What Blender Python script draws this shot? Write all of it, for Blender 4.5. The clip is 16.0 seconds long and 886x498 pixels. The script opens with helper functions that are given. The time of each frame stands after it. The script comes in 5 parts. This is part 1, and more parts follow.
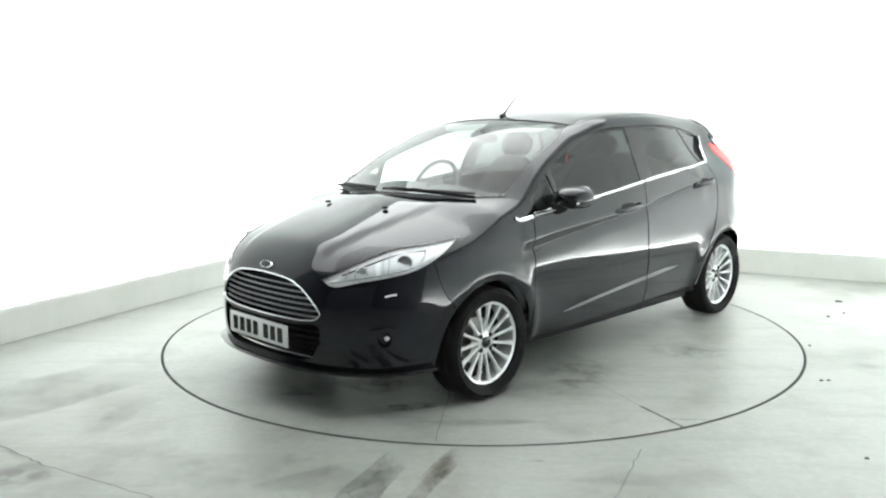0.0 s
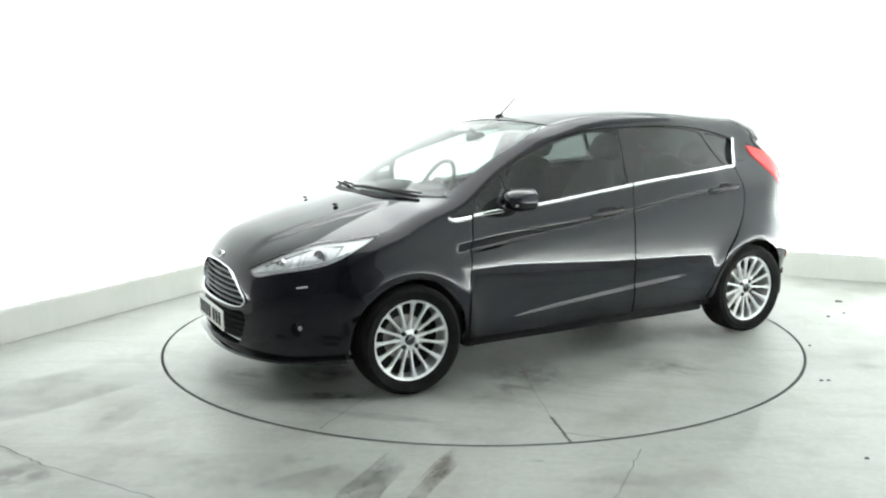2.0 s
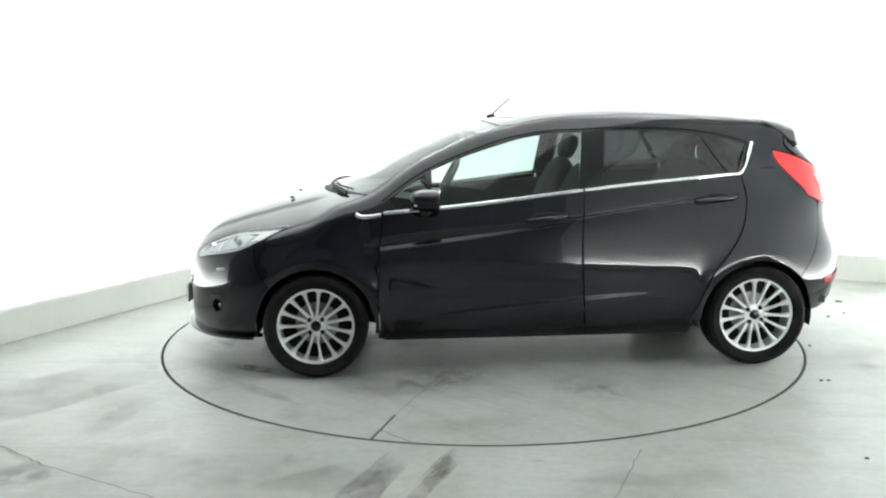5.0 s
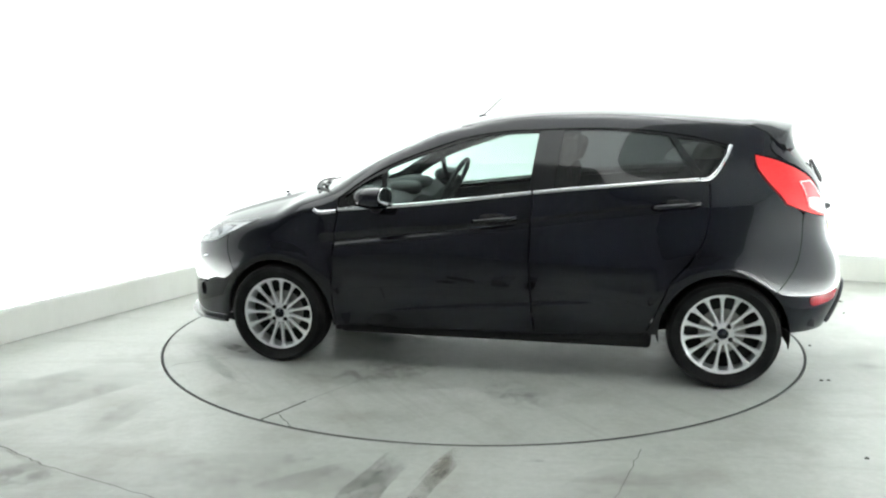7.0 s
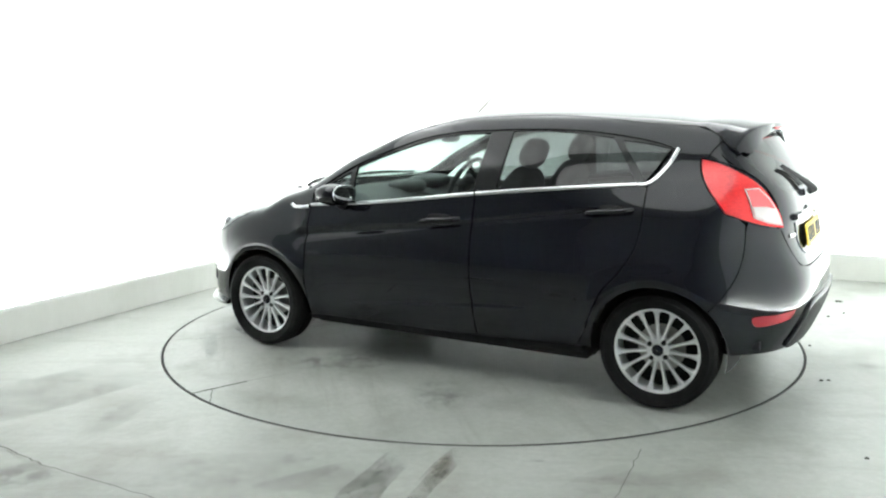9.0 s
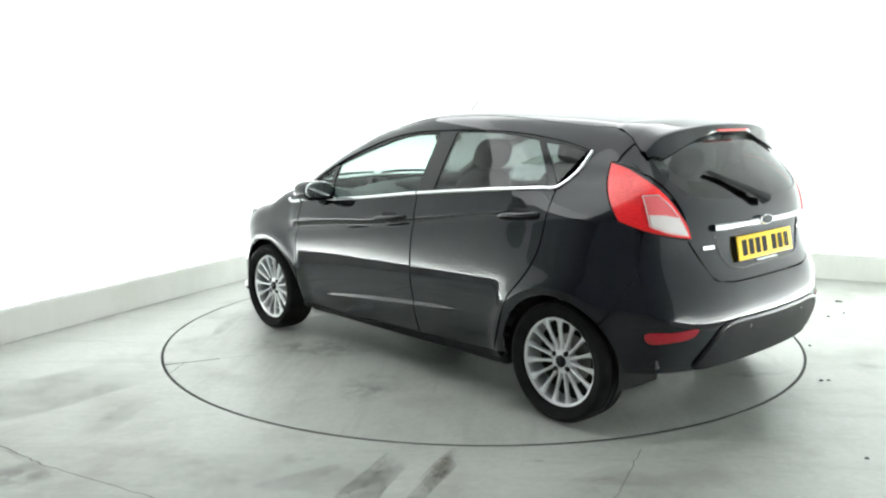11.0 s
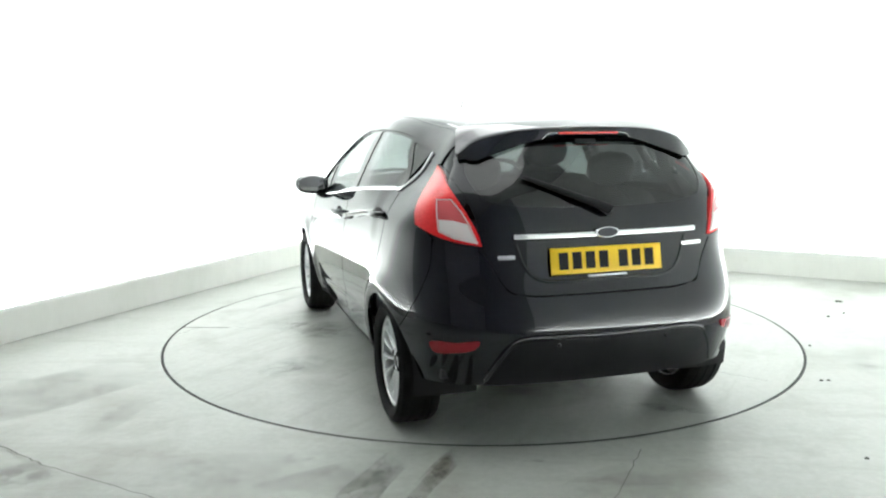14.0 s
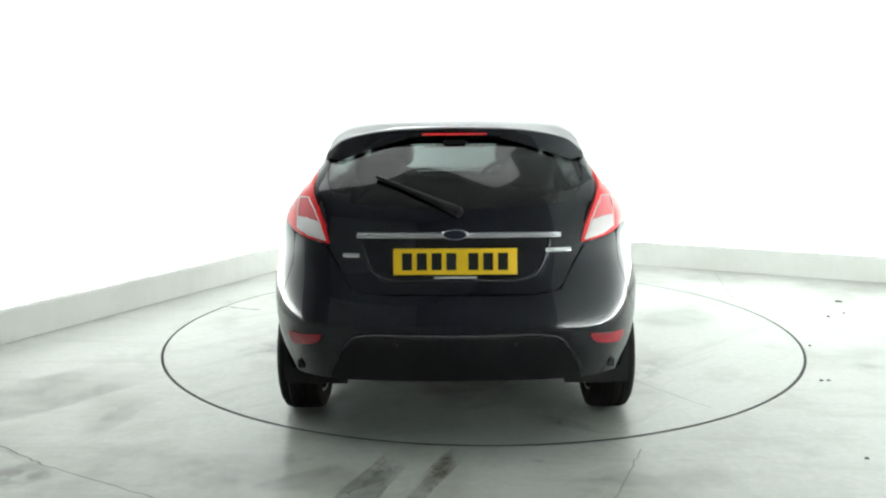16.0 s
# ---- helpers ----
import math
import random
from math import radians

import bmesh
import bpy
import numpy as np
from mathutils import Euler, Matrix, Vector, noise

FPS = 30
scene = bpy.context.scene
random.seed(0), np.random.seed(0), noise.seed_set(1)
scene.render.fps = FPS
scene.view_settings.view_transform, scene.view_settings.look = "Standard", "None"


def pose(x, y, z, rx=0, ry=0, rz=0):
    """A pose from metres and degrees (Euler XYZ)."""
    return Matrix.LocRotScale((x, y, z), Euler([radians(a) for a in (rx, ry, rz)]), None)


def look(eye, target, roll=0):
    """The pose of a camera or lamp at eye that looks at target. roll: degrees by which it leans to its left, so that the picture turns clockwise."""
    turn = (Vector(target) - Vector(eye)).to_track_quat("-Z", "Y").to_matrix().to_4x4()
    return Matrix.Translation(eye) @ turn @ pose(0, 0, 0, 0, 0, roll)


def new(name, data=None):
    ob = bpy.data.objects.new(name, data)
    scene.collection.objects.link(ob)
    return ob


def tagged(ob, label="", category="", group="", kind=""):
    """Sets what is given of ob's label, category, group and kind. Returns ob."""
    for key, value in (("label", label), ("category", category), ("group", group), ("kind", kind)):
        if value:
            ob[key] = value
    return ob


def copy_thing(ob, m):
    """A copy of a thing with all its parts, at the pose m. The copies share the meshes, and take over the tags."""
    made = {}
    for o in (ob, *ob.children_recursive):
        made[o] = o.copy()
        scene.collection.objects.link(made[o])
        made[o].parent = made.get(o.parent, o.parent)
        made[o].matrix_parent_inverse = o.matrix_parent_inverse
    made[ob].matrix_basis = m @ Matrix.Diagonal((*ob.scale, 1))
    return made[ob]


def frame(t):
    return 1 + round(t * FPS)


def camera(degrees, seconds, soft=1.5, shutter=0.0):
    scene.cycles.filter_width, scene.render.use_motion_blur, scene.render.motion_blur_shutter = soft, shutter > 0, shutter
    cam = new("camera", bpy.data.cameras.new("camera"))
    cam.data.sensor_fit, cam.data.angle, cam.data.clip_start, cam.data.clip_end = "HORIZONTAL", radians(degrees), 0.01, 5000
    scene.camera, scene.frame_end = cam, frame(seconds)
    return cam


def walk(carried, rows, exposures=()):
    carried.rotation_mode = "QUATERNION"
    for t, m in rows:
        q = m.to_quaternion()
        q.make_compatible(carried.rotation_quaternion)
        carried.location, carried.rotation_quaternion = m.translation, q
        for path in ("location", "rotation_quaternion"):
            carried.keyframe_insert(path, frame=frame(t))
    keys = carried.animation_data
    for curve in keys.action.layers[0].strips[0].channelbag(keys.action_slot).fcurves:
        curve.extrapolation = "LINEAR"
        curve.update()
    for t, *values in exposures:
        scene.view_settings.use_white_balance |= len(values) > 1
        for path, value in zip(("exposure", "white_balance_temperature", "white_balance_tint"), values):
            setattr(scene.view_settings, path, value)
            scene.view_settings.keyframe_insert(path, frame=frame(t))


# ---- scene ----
from mathutils.geometry import delaunay_2d_cdt

# camera: one fixed place
cam = camera(55.7, 16.0, soft=2.2)
EYE = Vector((0.0, -5.531, 1.439))
AIM = EYE + Vector((-0.04214, 0.98629, -0.15935))
walk(cam, [(0.0, look(EYE, AIM, -0.48)), (16.0, look(EYE, AIM, -0.48))], exposures=[(0.0, 0.0), (16.0, 0.0)])

# world: closed room, only a faint fill leaks from outside
world = bpy.data.worlds.new("world")
scene.world = world
world.use_nodes = True
world.node_tree.nodes["Background"].inputs[0].default_value = (0.9, 1.0, 0.97, 1)
world.node_tree.nodes["Background"].inputs[1].default_value = 0.12


# ---- materials ----
def mat(name, col, rough=0.5, metal=0.0, **kw):
    m = bpy.data.materials.new(name)
    m.use_nodes = True
    b = m.node_tree.nodes["Principled BSDF"]
    b.inputs["Base Color"].default_value = (*col, 1)
    b.inputs["Roughness"].default_value = rough
    b.inputs["Metallic"].default_value = metal
    for key, value in kw.items():
        b.inputs[key.replace("_", " ")].default_value = value
    return m


def nodes_of(m):
    nt = m.node_tree
    return nt, nt.nodes["Principled BSDF"]


def noise_tex(nt, scale, detail=4.0, rough=0.55, coord="Object", stretch=(1, 1, 1), turn=(0, 0, 0)):
    tc = nt.nodes.new("ShaderNodeTexCoord")
    mp = nt.nodes.new("ShaderNodeMapping")
    mp.inputs["Scale"].default_value = stretch
    mp.inputs["Rotation"].default_value = turn
    nt.links.new(tc.outputs[coord], mp.inputs["Vector"])
    nz = nt.nodes.new("ShaderNodeTexNoise")
    nz.inputs["Scale"].default_value = scale
    nz.inputs["Detail"].default_value = detail
    nz.inputs["Roughness"].default_value = rough
    nt.links.new(mp.outputs[0], nz.inputs["Vector"])
    return nz.outputs["Fac"]


def ramp(nt, fac, stops):
    r = nt.nodes.new("ShaderNodeValToRGB")
    e = r.color_ramp.elements
    while len(e) < len(stops):
        e.new(0.5)
    for el, (pos, col) in zip(e, stops):
        el.position, el.color = pos, (*col, 1)
    nt.links.new(fac, r.inputs[0])
    return r.outputs[0]


def mixed(nt, fac, a, b, mode="MIX"):
    m = nt.nodes.new("ShaderNodeMix")
    m.data_type, m.blend_type = "RGBA", mode
    for sock, v in ((m.inputs[0], fac), (m.inputs[6], a), (m.inputs[7], b)):
        if isinstance(v, (int, float)):
            sock.default_value = v
        elif isinstance(v, tuple):
            sock.default_value = (*v, 1)
        else:
            nt.links.new(v, sock)
    return m.outputs[2]


def bump(nt, b, fac, strength, dist):
    n = nt.nodes.new("ShaderNodeBump")
    n.inputs["Strength"].default_value = strength
    n.inputs["Distance"].default_value = dist
    nt.links.new(fac, n.inputs["Height"])
    nt.links.new(n.outputs[0], b.inputs["Normal"])


def floor_material(name, seed):
    """Worn pale grey-green painted concrete: cloudy, scuffed, with brownish grime."""
    m = mat(name, (0.3, 0.32, 0.3), 0.35)
    nt, b = nodes_of(m)
    cloud = noise_tex(nt, 0.9, 6, 0.62, turn=(0, 0, seed))
    patch = noise_tex(nt, 2.3, 5, 0.6, turn=(0.3, 0, seed))
    fine = noise_tex(nt, 26.0, 6, 0.7)
    scuff = noise_tex(nt, 2.0, 5, 0.7, stretch=(0.35, 3.2, 1), turn=(0, 0, radians(62) + seed))
    base = ramp(nt, cloud, [(0.30, (0.28, 0.30, 0.272)), (0.50, (0.355, 0.375, 0.345)), (0.70, (0.42, 0.435, 0.41))])
    base = mixed(nt, 0.26, base, ramp(nt, fine, [(0.3, (0.20, 0.21, 0.195)), (0.7, (0.44, 0.455, 0.43))]))
    base = mixed(nt, ramp(nt, scuff, [(0.52, (0, 0, 0)), (0.78, (0.6, 0.6, 0.6))]), base, (0.215, 0.215, 0.185))
    grime = ramp(nt, patch, [(0.50, (0, 0, 0)), (0.74, (0.6, 0.6, 0.6))])
    base = mixed(nt, grime, base, (0.185, 0.18, 0.15))
    speck = ramp(nt, noise_tex(nt, 55.0, 3, 0.5), [(0.68, (0, 0, 0)), (0.75, (1, 1, 1))])
    base = mixed(nt, mixed(nt, 1.0, speck, grime, "MULTIPLY"), base, (0.07, 0.07, 0.06))
    nt.links.new(base, b.inputs["Base Color"])
    nt.links.new(ramp(nt, cloud, [(0.3, (0.30, 0.30, 0.30)), (0.75, (0.46, 0.46, 0.46))]), b.inputs["Roughness"])
    bump(nt, b, fine, 0.10, 0.003)
    return m


def stain_material(name, col, rough, low, high, scale, stretch, cover=0.5, rim=0.35):
    """A see-through smear: broken up by noise, faded towards the rim of its patch."""
    m = mat(name, col, rough)
    nt, b = nodes_of(m)
    tc = nt.nodes.new("ShaderNodeTexCoord")
    mp = nt.nodes.new("ShaderNodeMapping")
    mp.inputs["Location"].default_value = (-1, -1, 0)
    mp.inputs["Scale"].default_value = (2, 2, 0)
    nt.links.new(tc.outputs["Generated"], mp.inputs["Vector"])
    g = nt.nodes.new("ShaderNodeTexGradient")
    g.gradient_type = "QUADRATIC_SPHERE"
    nt.links.new(mp.outputs[0], g.inputs[0])
    edge = ramp(nt, g.outputs["Fac"], [(0.0, (0, 0, 0)), (rim, (cover, cover, cover))])
    br = ramp(nt, noise_tex(nt, scale, 5, 0.7, stretch=stretch), [(low, (0, 0, 0)), (high, (1, 1, 1))])
    nt.links.new(mixed(nt, 1.0, edge, br, "MULTIPLY"), b.inputs["Alpha"])
    return m


M_FLOOR = floor_material("painted_concrete", 0.0)
M_DISC = floor_material("turntable_concrete", 1.3)
M_GAP = mat("gap_dark", (0.02, 0.022, 0.02), 0.8)
M_WALL = mat("white_wall_paint", (0.86, 0.885, 0.87), 0.6)
nt, b = nodes_of(M_WALL)
nt.links.new(ramp(nt, noise_tex(nt, 0.8, 3), [(0.3, (0.84, 0.875, 0.86)), (0.7, (0.88, 0.895, 0.885))]), b.inputs["Base Color"])
bump(nt, b, noise_tex(nt, 60, 3), 0.05, 0.002)
M_KERB = mat("kerb_paint", (0.62, 0.64, 0.60), 0.5)
nt, b = nodes_of(M_KERB)
k = ramp(nt, noise_tex(nt, 2.2, 6, 0.7, stretch=(1, 1, 0.4)), [(0.35, (0.66, 0.675, 0.63)), (0.65, (0.74, 0.75, 0.71))])
k = mixed(nt, ramp(nt, noise_tex(nt, 14, 5, 0.7), [(0.62, (0, 0, 0)), (0.8, (1, 1, 1))]), k, (0.62, 0.62, 0.56))
nt.links.new(k, b.inputs["Base Color"])
M_BACK = mat("grey_hall_paint", (0.42, 0.42, 0.43), 0.8)
nt, b = nodes_of(M_BACK)
nt.links.new(ramp(nt, noise_tex(nt, 2.0, 3, stretch=(6, 6, 0.2)), [(0.3, (0.38, 0.385, 0.395)), (0.7, (0.46, 0.465, 0.475))]), b.inputs["Base Color"])
M_CEIL = mat("ceiling_grey", (0.32, 0.33, 0.33), 0.8)


def lamp_material(name, strength):
    m = mat(name, (0.9, 0.9, 0.9), 0.5)
    nt, b = nodes_of(m)
    b.inputs["Emission Color"].default_value = (0.965, 1.0, 0.998, 1)
    b.inputs["Emission Strength"].default_value = strength
    return m


M_LAMP = lamp_material("diffuser_glow", 2.3)
# glow of the added, unseen fill panels: west wall, then near floor
M_WALL_FILL = lamp_material("wall_fill_glow", 2.0)
M_FLOOR_FILL = lamp_material("floor_fill_glow", 0.8)
M_COVE = lamp_material("uplight_glow", 110.0)


# ---- mesh helpers ----
def link_mesh(name, bm, material, parent=None, smooth=False):
    me = bpy.data.meshes.new(name)
    bm.to_mesh(me)
    bm.free()
    if smooth:
        for p in me.polygons:
            p.use_smooth = True
    me.materials.append(material)
    ob = new(name, me)
    if parent is not None:
        ob.parent = parent
    return ob


def part(name, bm, material, parent, label="", smooth=True, sharp=35):
    ob = link_mesh(name, bm, material, parent, smooth)
    if smooth and sharp:
        ob.data.set_sharp_from_angle(angle=radians(sharp))
    return tagged(ob, label)


def add_box(bm, lo, hi, bev=0.0, m=None, seg=2):
    r = bmesh.ops.create_cube(bm, size=1.0)
    vs = r["verts"]
    c = [(a + b_) / 2 for a, b_ in zip(lo, hi)]
    s = [b_ - a for a, b_ in zip(lo, hi)]
    for v in vs:
        v.co = Vector((v.co.x * s[0] + c[0], v.co.y * s[1] + c[1], v.co.z * s[2] + c[2]))
    if bev:
        es = list({e for v in vs for e in v.link_edges})
        out = bmesh.ops.bevel(bm, geom=es, offset=bev, segments=seg, affect="EDGES", profile=0.5)
        vs = list({v for f in out["faces"] for v in f.verts} | {v for v in vs if v.is_valid})
    if m is not None:
        bmesh.ops.transform(bm, matrix=m, verts=[v for v in vs if v.is_valid])
    return vs


def add_quadbox(bm, quad, depth):
    """A slab under a quad: the quad's corners and the same pushed by the vector depth."""
    a = [bm.verts.new(p) for p in quad]
    b_ = [bm.verts.new(Vector(p) + Vector(depth)) for p in quad]
    bm.faces.new(a)
    bm.faces.new(b_[::-1])
    for i in range(4):
        bm.faces.new((a[i], b_[i], b_[(i + 1) % 4], a[(i + 1) % 4]))
    bmesh.ops.recalc_face_normals(bm, faces=bm.faces)


# ---- room: two white walls meet behind the turntable; axes along the walls ----
CORNER = Vector((-1.2, 3.57, 0))
UX = Vector((0.908, -0.419, 0)).normalized()
VX = Vector((-0.419, -0.908, 0)).normalized()
LU, LV, HT = 5.6, 12.0, 4.2
BOOTH = 6.1


def room(u, v, z=0.0):
    return CORNER + UX * u + VX * v + Vector((0, 0, z))


def room_slab(name, u0, v0, u1, v1, z0, z1, material):
    bm = bmesh.new()
    add_quadbox(bm, [room(u0, v0, z0), room(u1, v0, z0), room(u1, v1, z0), room(u0, v1, z0)], (0, 0, z1 - z0))
    return bm


def structure(name, bm, material, label, category):
    ob = link_mesh(name, bm, material)
    return tagged(ob, label, category, kind="structure")


def annulus_floor():
    """Floor sheet with a round pit for the turntable."""
    bm = bmesh.new()
    n = 128
    ring = [bm.verts.new((2.046 * math.cos(2 * math.pi * i / n), 2.046 * math.sin(2 * math.pi * i / n), 0)) for i in range(n)]
    low = [bm.verts.new((v.co.x, v.co.y, -0.12)) for v in ring]
    mid = [bm.verts.new((v.co.x * 1.18, v.co.y * 1.18, 0)) for v in ring]
    out = []
    cu, cv = (Vector((0, 0, 0)) - CORNER).dot(UX), (Vector((0, 0, 0)) - CORNER).dot(VX)
    for i in range(n):
        d = Vector((math.cos(2 * math.pi * i / n), math.sin(2 * math.pi * i / n), 0))
        du, dv = d.dot(UX), d.dot(VX)
        ts = []
        ts.append((LU - cu) / du if du > 1e-6 else (-cu) / du if du < -1e-6 else 1e9)
        ts.append((LV - cv) / dv if dv > 1e-6 else (-cv) / dv if dv < -1e-6 else 1e9)
        out.append(bm.verts.new(d * (min(ts) + 0.75)))
    for i in range(n):
        j = (i + 1) % n
        bm.faces.new((low[i], low[j], ring[j], ring[i]))
        bm.faces.new((ring[i], ring[j], mid[j], mid[i]))
        bm.faces.new((mid[i], mid[j], out[j], out[i]))
    bm.faces.new(low)
    bmesh.ops.recalc_face_normals(bm, faces=bm.faces)
    for f in bm.faces:
        if f.normal.z < -0.5:
            f.normal_flip()
    return bm


structure("floor", annulus_floor(), M_FLOOR, "worn pale grey-green painted concrete floor with scuffs and stains", "floor")
structure("wall_west", room_slab("", -0.55, -0.62, -0.35, BOOTH, 0, HT, None), M_WALL, "plain bright white studio wall above a low kerb", "wall")
structure("wall_north", room_slab("", -0.35, -0.62, LU + 0.26, -0.42, 0, HT, None), M_WALL, "plain bright white studio wall above a low kerb", "wall")
structure("wall_east", room_slab("", LU + 0.26, -0.62, LU + 0.46, BOOTH, 0, HT, None), M_WALL, "plain bright white studio wall above a low kerb", "wall")
structure("wall_southwest", room_slab("", -0.55, BOOTH, -0.35, LV, 0, HT, None), M_BACK, "dim grey wall of the hall outside the booth", "wall")
structure("wall_southeast", room_slab("", LU + 0.26, BOOTH, LU + 0.46, LV, 0, HT, None), M_BACK, "dim grey wall of the hall outside the booth", "wall")
structure("wall_south", room_slab("", -0.55, LV, LU + 0.46, LV + 0.2, 0, HT, None), M_BACK, "dim grey wall of the hall outside the booth", "wall")
structure("ceiling", room_slab("", -0.55, -0.62, LU + 0.46, LV + 0.2, HT, HT + 0.2, None), M_CEIL, "dull grey ceiling above the light diffusers", "ceiling")


def kerb(name, u0, v0, u1, v1):
    bm = room_slab("", u0, v0, u1, v1, 0, 0.224, None)
    bmesh.ops.bevel(bm, geom=[e for e in bm.edges if min(v.co.z for v in e.verts) > 0.2], offset=0.012, segments=2, affect="EDGES")
    return structure(name, bm, M_KERB, "low off-white painted kerb hiding the wall uplights", "kerb")


kerb("trim_west", -0.06, -0.078, 0.0, BOOTH)
kerb("trim_north", -0.06, -0.14, LU - 0.03, -0.08)
kerb("trim_east", LU - 0.09, -0.078, LU - 0.03, BOOTH)


def diffuser(u0, v0, u1, v1, z, glow):
    bm = room_slab("", u0, v0, u1, v1, z, z + 0.1, None)
    bmesh.ops.bevel(bm, geom=list(bm.edges), offset=0.005, segments=2, affect="EDGES")
    lamp = tagged(new("overhead_panel"), "large white glowing light panel, out of sight under the ceiling", "ceiling light", "ceiling lights")
    part("diffuser", bm, glow, lamp, smooth=False)
    return lamp


diffuser(0.05, 0.05, 4.6, 2.5, 3.7, M_LAMP)
# unseen strip added to brighten the upper west wall
diffuser(0.05, 2.51, 0.99, 5.9, 3.7, M_WALL_FILL)
# unseen dim panel added to lift the light on the near floor
diffuser(1.0, 2.51, 4.6, 5.9, 3.7, M_FLOOR_FILL)


def uplight(u0, v0, u1, v1):
    """Strip lamp lying in the trough between kerb and wall; it washes the wall from below."""
    lamp = tagged(new("uplight"), "glowing strip lamp in the trough behind the kerb", "strip light", "wall uplights")
    part("housing", room_slab("", u0 - 0.01, v0 - 0.01, u1 + 0.01, v1 + 0.01, 0.0, 0.03, None), M_CEIL, lamp, smooth=False)
    part("tube", room_slab("", u0, v0, u1, v1, 0.032, 0.05, None), M_COVE, lamp, "white glowing tube", smooth=False)


uplight(-0.31, 0.0, -0.21, BOOTH - 0.1)
uplight(-0.1, -0.38, LU, -0.28)
uplight(LU + 0.11, 0.0, LU + 0.21, BOOTH - 0.1)

# ---- turntable ----
turntable = tagged(new("turntable"), "flush round concrete vehicle turntable with a dark rim gap", "turntable")
bm = bmesh.new()
bmesh.ops.create_cone(bm, cap_ends=True, cap_tris=False, segments=128, radius1=2.034, radius2=2.034, depth=0.1, matrix=Matrix.Translation((0, 0, -0.05)))
part("disc", bm, M_DISC, turntable, smooth=False)
# flat ring over the open gap, its darkness put in as colour
bm = bmesh.new()
for i in range(128):
    a0, a1 = 2 * math.pi * i / 128, 2 * math.pi * (i + 1) / 128
    q = [Vector((r * math.cos(a), r * math.sin(a), 0.001)) for r, a in ((2.029, a0), (2.041, a0), (2.041, a1), (2.029, a1))]
    bm.faces.new([bm.verts.new(p) for p in q])
bmesh.ops.remove_doubles(bm, verts=bm.verts, dist=1e-5)
part("rim", bm, M_GAP, turntable, "dark ring painted over the gap round the disc", smooth=False)


def line_mesh(a, b_, w, z, wobble=0.0, n=24):
    """A thin flat joint between two floor points, slightly uneven."""
    bm = bmesh.new()
    a, b_ = Vector((*a, z)), Vector((*b_, z))
    side = (b_ - a).cross(Vector((0, 0, 1))).normalized()
    rows = []
    for i in range(n + 1):
        p = a.lerp(b_, i / n) + side * wobble * noise.noise(Vector((i * 0.4, a.x, a.y)))
        k = w * (0.6 + 0.6 * abs(noise.noise(Vector((i * 0.7, a.y, 3)))))
        rows.append((bm.verts.new(p - side * k), bm.verts.new(p + side * k)))
    for (p, q), (r, t) in zip(rows, rows[1:]):
        bm.faces.new((p, q, t, r))
    bmesh.ops.recalc_face_normals(bm, faces=bm.faces)
    for f in bm.faces:
        if f.normal.z < 0:
            f.normal_flip()
    return bm


def patch_mesh(x, y, rx, ry, turn, z):
    """A flat ragged oval."""
    bm = bmesh.new()
    vs = []
    for i in range(28):
        a = 2 * math.pi * i / 28
        k = 1 + 0.12 * noise.noise(Vector((math.cos(a) * 2 + x, math.sin(a) * 2 + y, 0)))
        px_, py_ = rx * k * math.cos(a), ry * k * math.sin(a)
        c, s = math.cos(radians(turn)), math.sin(radians(turn))
        vs.append(bm.verts.new((x + px_ * c - py_ * s, y + px_ * s + py_ * c, z)))
    bm.faces.new(vs)
    return bm


M_JOINT = mat("joint_grime", (0.07, 0.072, 0.062), 0.7)
M_KERBLINE = mat("kerb_foot_dark", (0.16, 0.16, 0.14), 0.8)
M_SMEAR = stain_material("rubber_smear", (0.08, 0.08, 0.066), 0.55, 0.40, 0.72, 9.0, (1, 1, 1), 0.45)
M_RUST = stain_material("brown_grime", (0.10, 0.075, 0.045), 0.6, 0.36, 0.66, 9.0, (1, 1, 1), 0.6)
M_TRACK = stain_material("rubber_track", (0.075, 0.074, 0.062), 0.55, 0.25, 0.72, 11.0, (1, 1, 1), 0.44, 0.10)
M_BLOCK = stain_material("tread_blocks", (0.05, 0.05, 0.042), 0.55, 0.42, 0.64, 9.0, (1, 1, 1), 0.42, 0.06)
M_HAZE = stain_material("old_grime", (0.15, 0.145, 0.115), 0.5, 0.3, 0.75, 4.5, (1, 1, 1), 0.36)

# marks that turn with the disc
part("seam", line_mesh((0.40, -0.62), (0.80, -1.52), 0.0012, 0.0016, 0.006), M_JOINT, turntable, "faint inner end of the seam", smooth=False)
part("seam", line_mesh((0.80, -1.52), (0.945, -1.80), 0.009, 0.0016, 0.004), M_JOINT, turntable, "dark radial seam", smooth=False)
part("seam", line_mesh((-0.15, -1.35), (-0.195, -1.99), 0.0016, 0.0016, 0.005), M_JOINT, turntable, "faint joint", smooth=False)
part("seam", line_mesh((0.12, 1.05), (0.262, 1.90), 0.0020, 0.0016, 0.005), M_JOINT, turntable, "faint joint", smooth=False)
part("seam", line_mesh((1.10, -1.70), (0.88, -1.70), 0.0030, 0.0016, 0.006), M_JOINT, turntable, "dark chipped edge line", smooth=False)
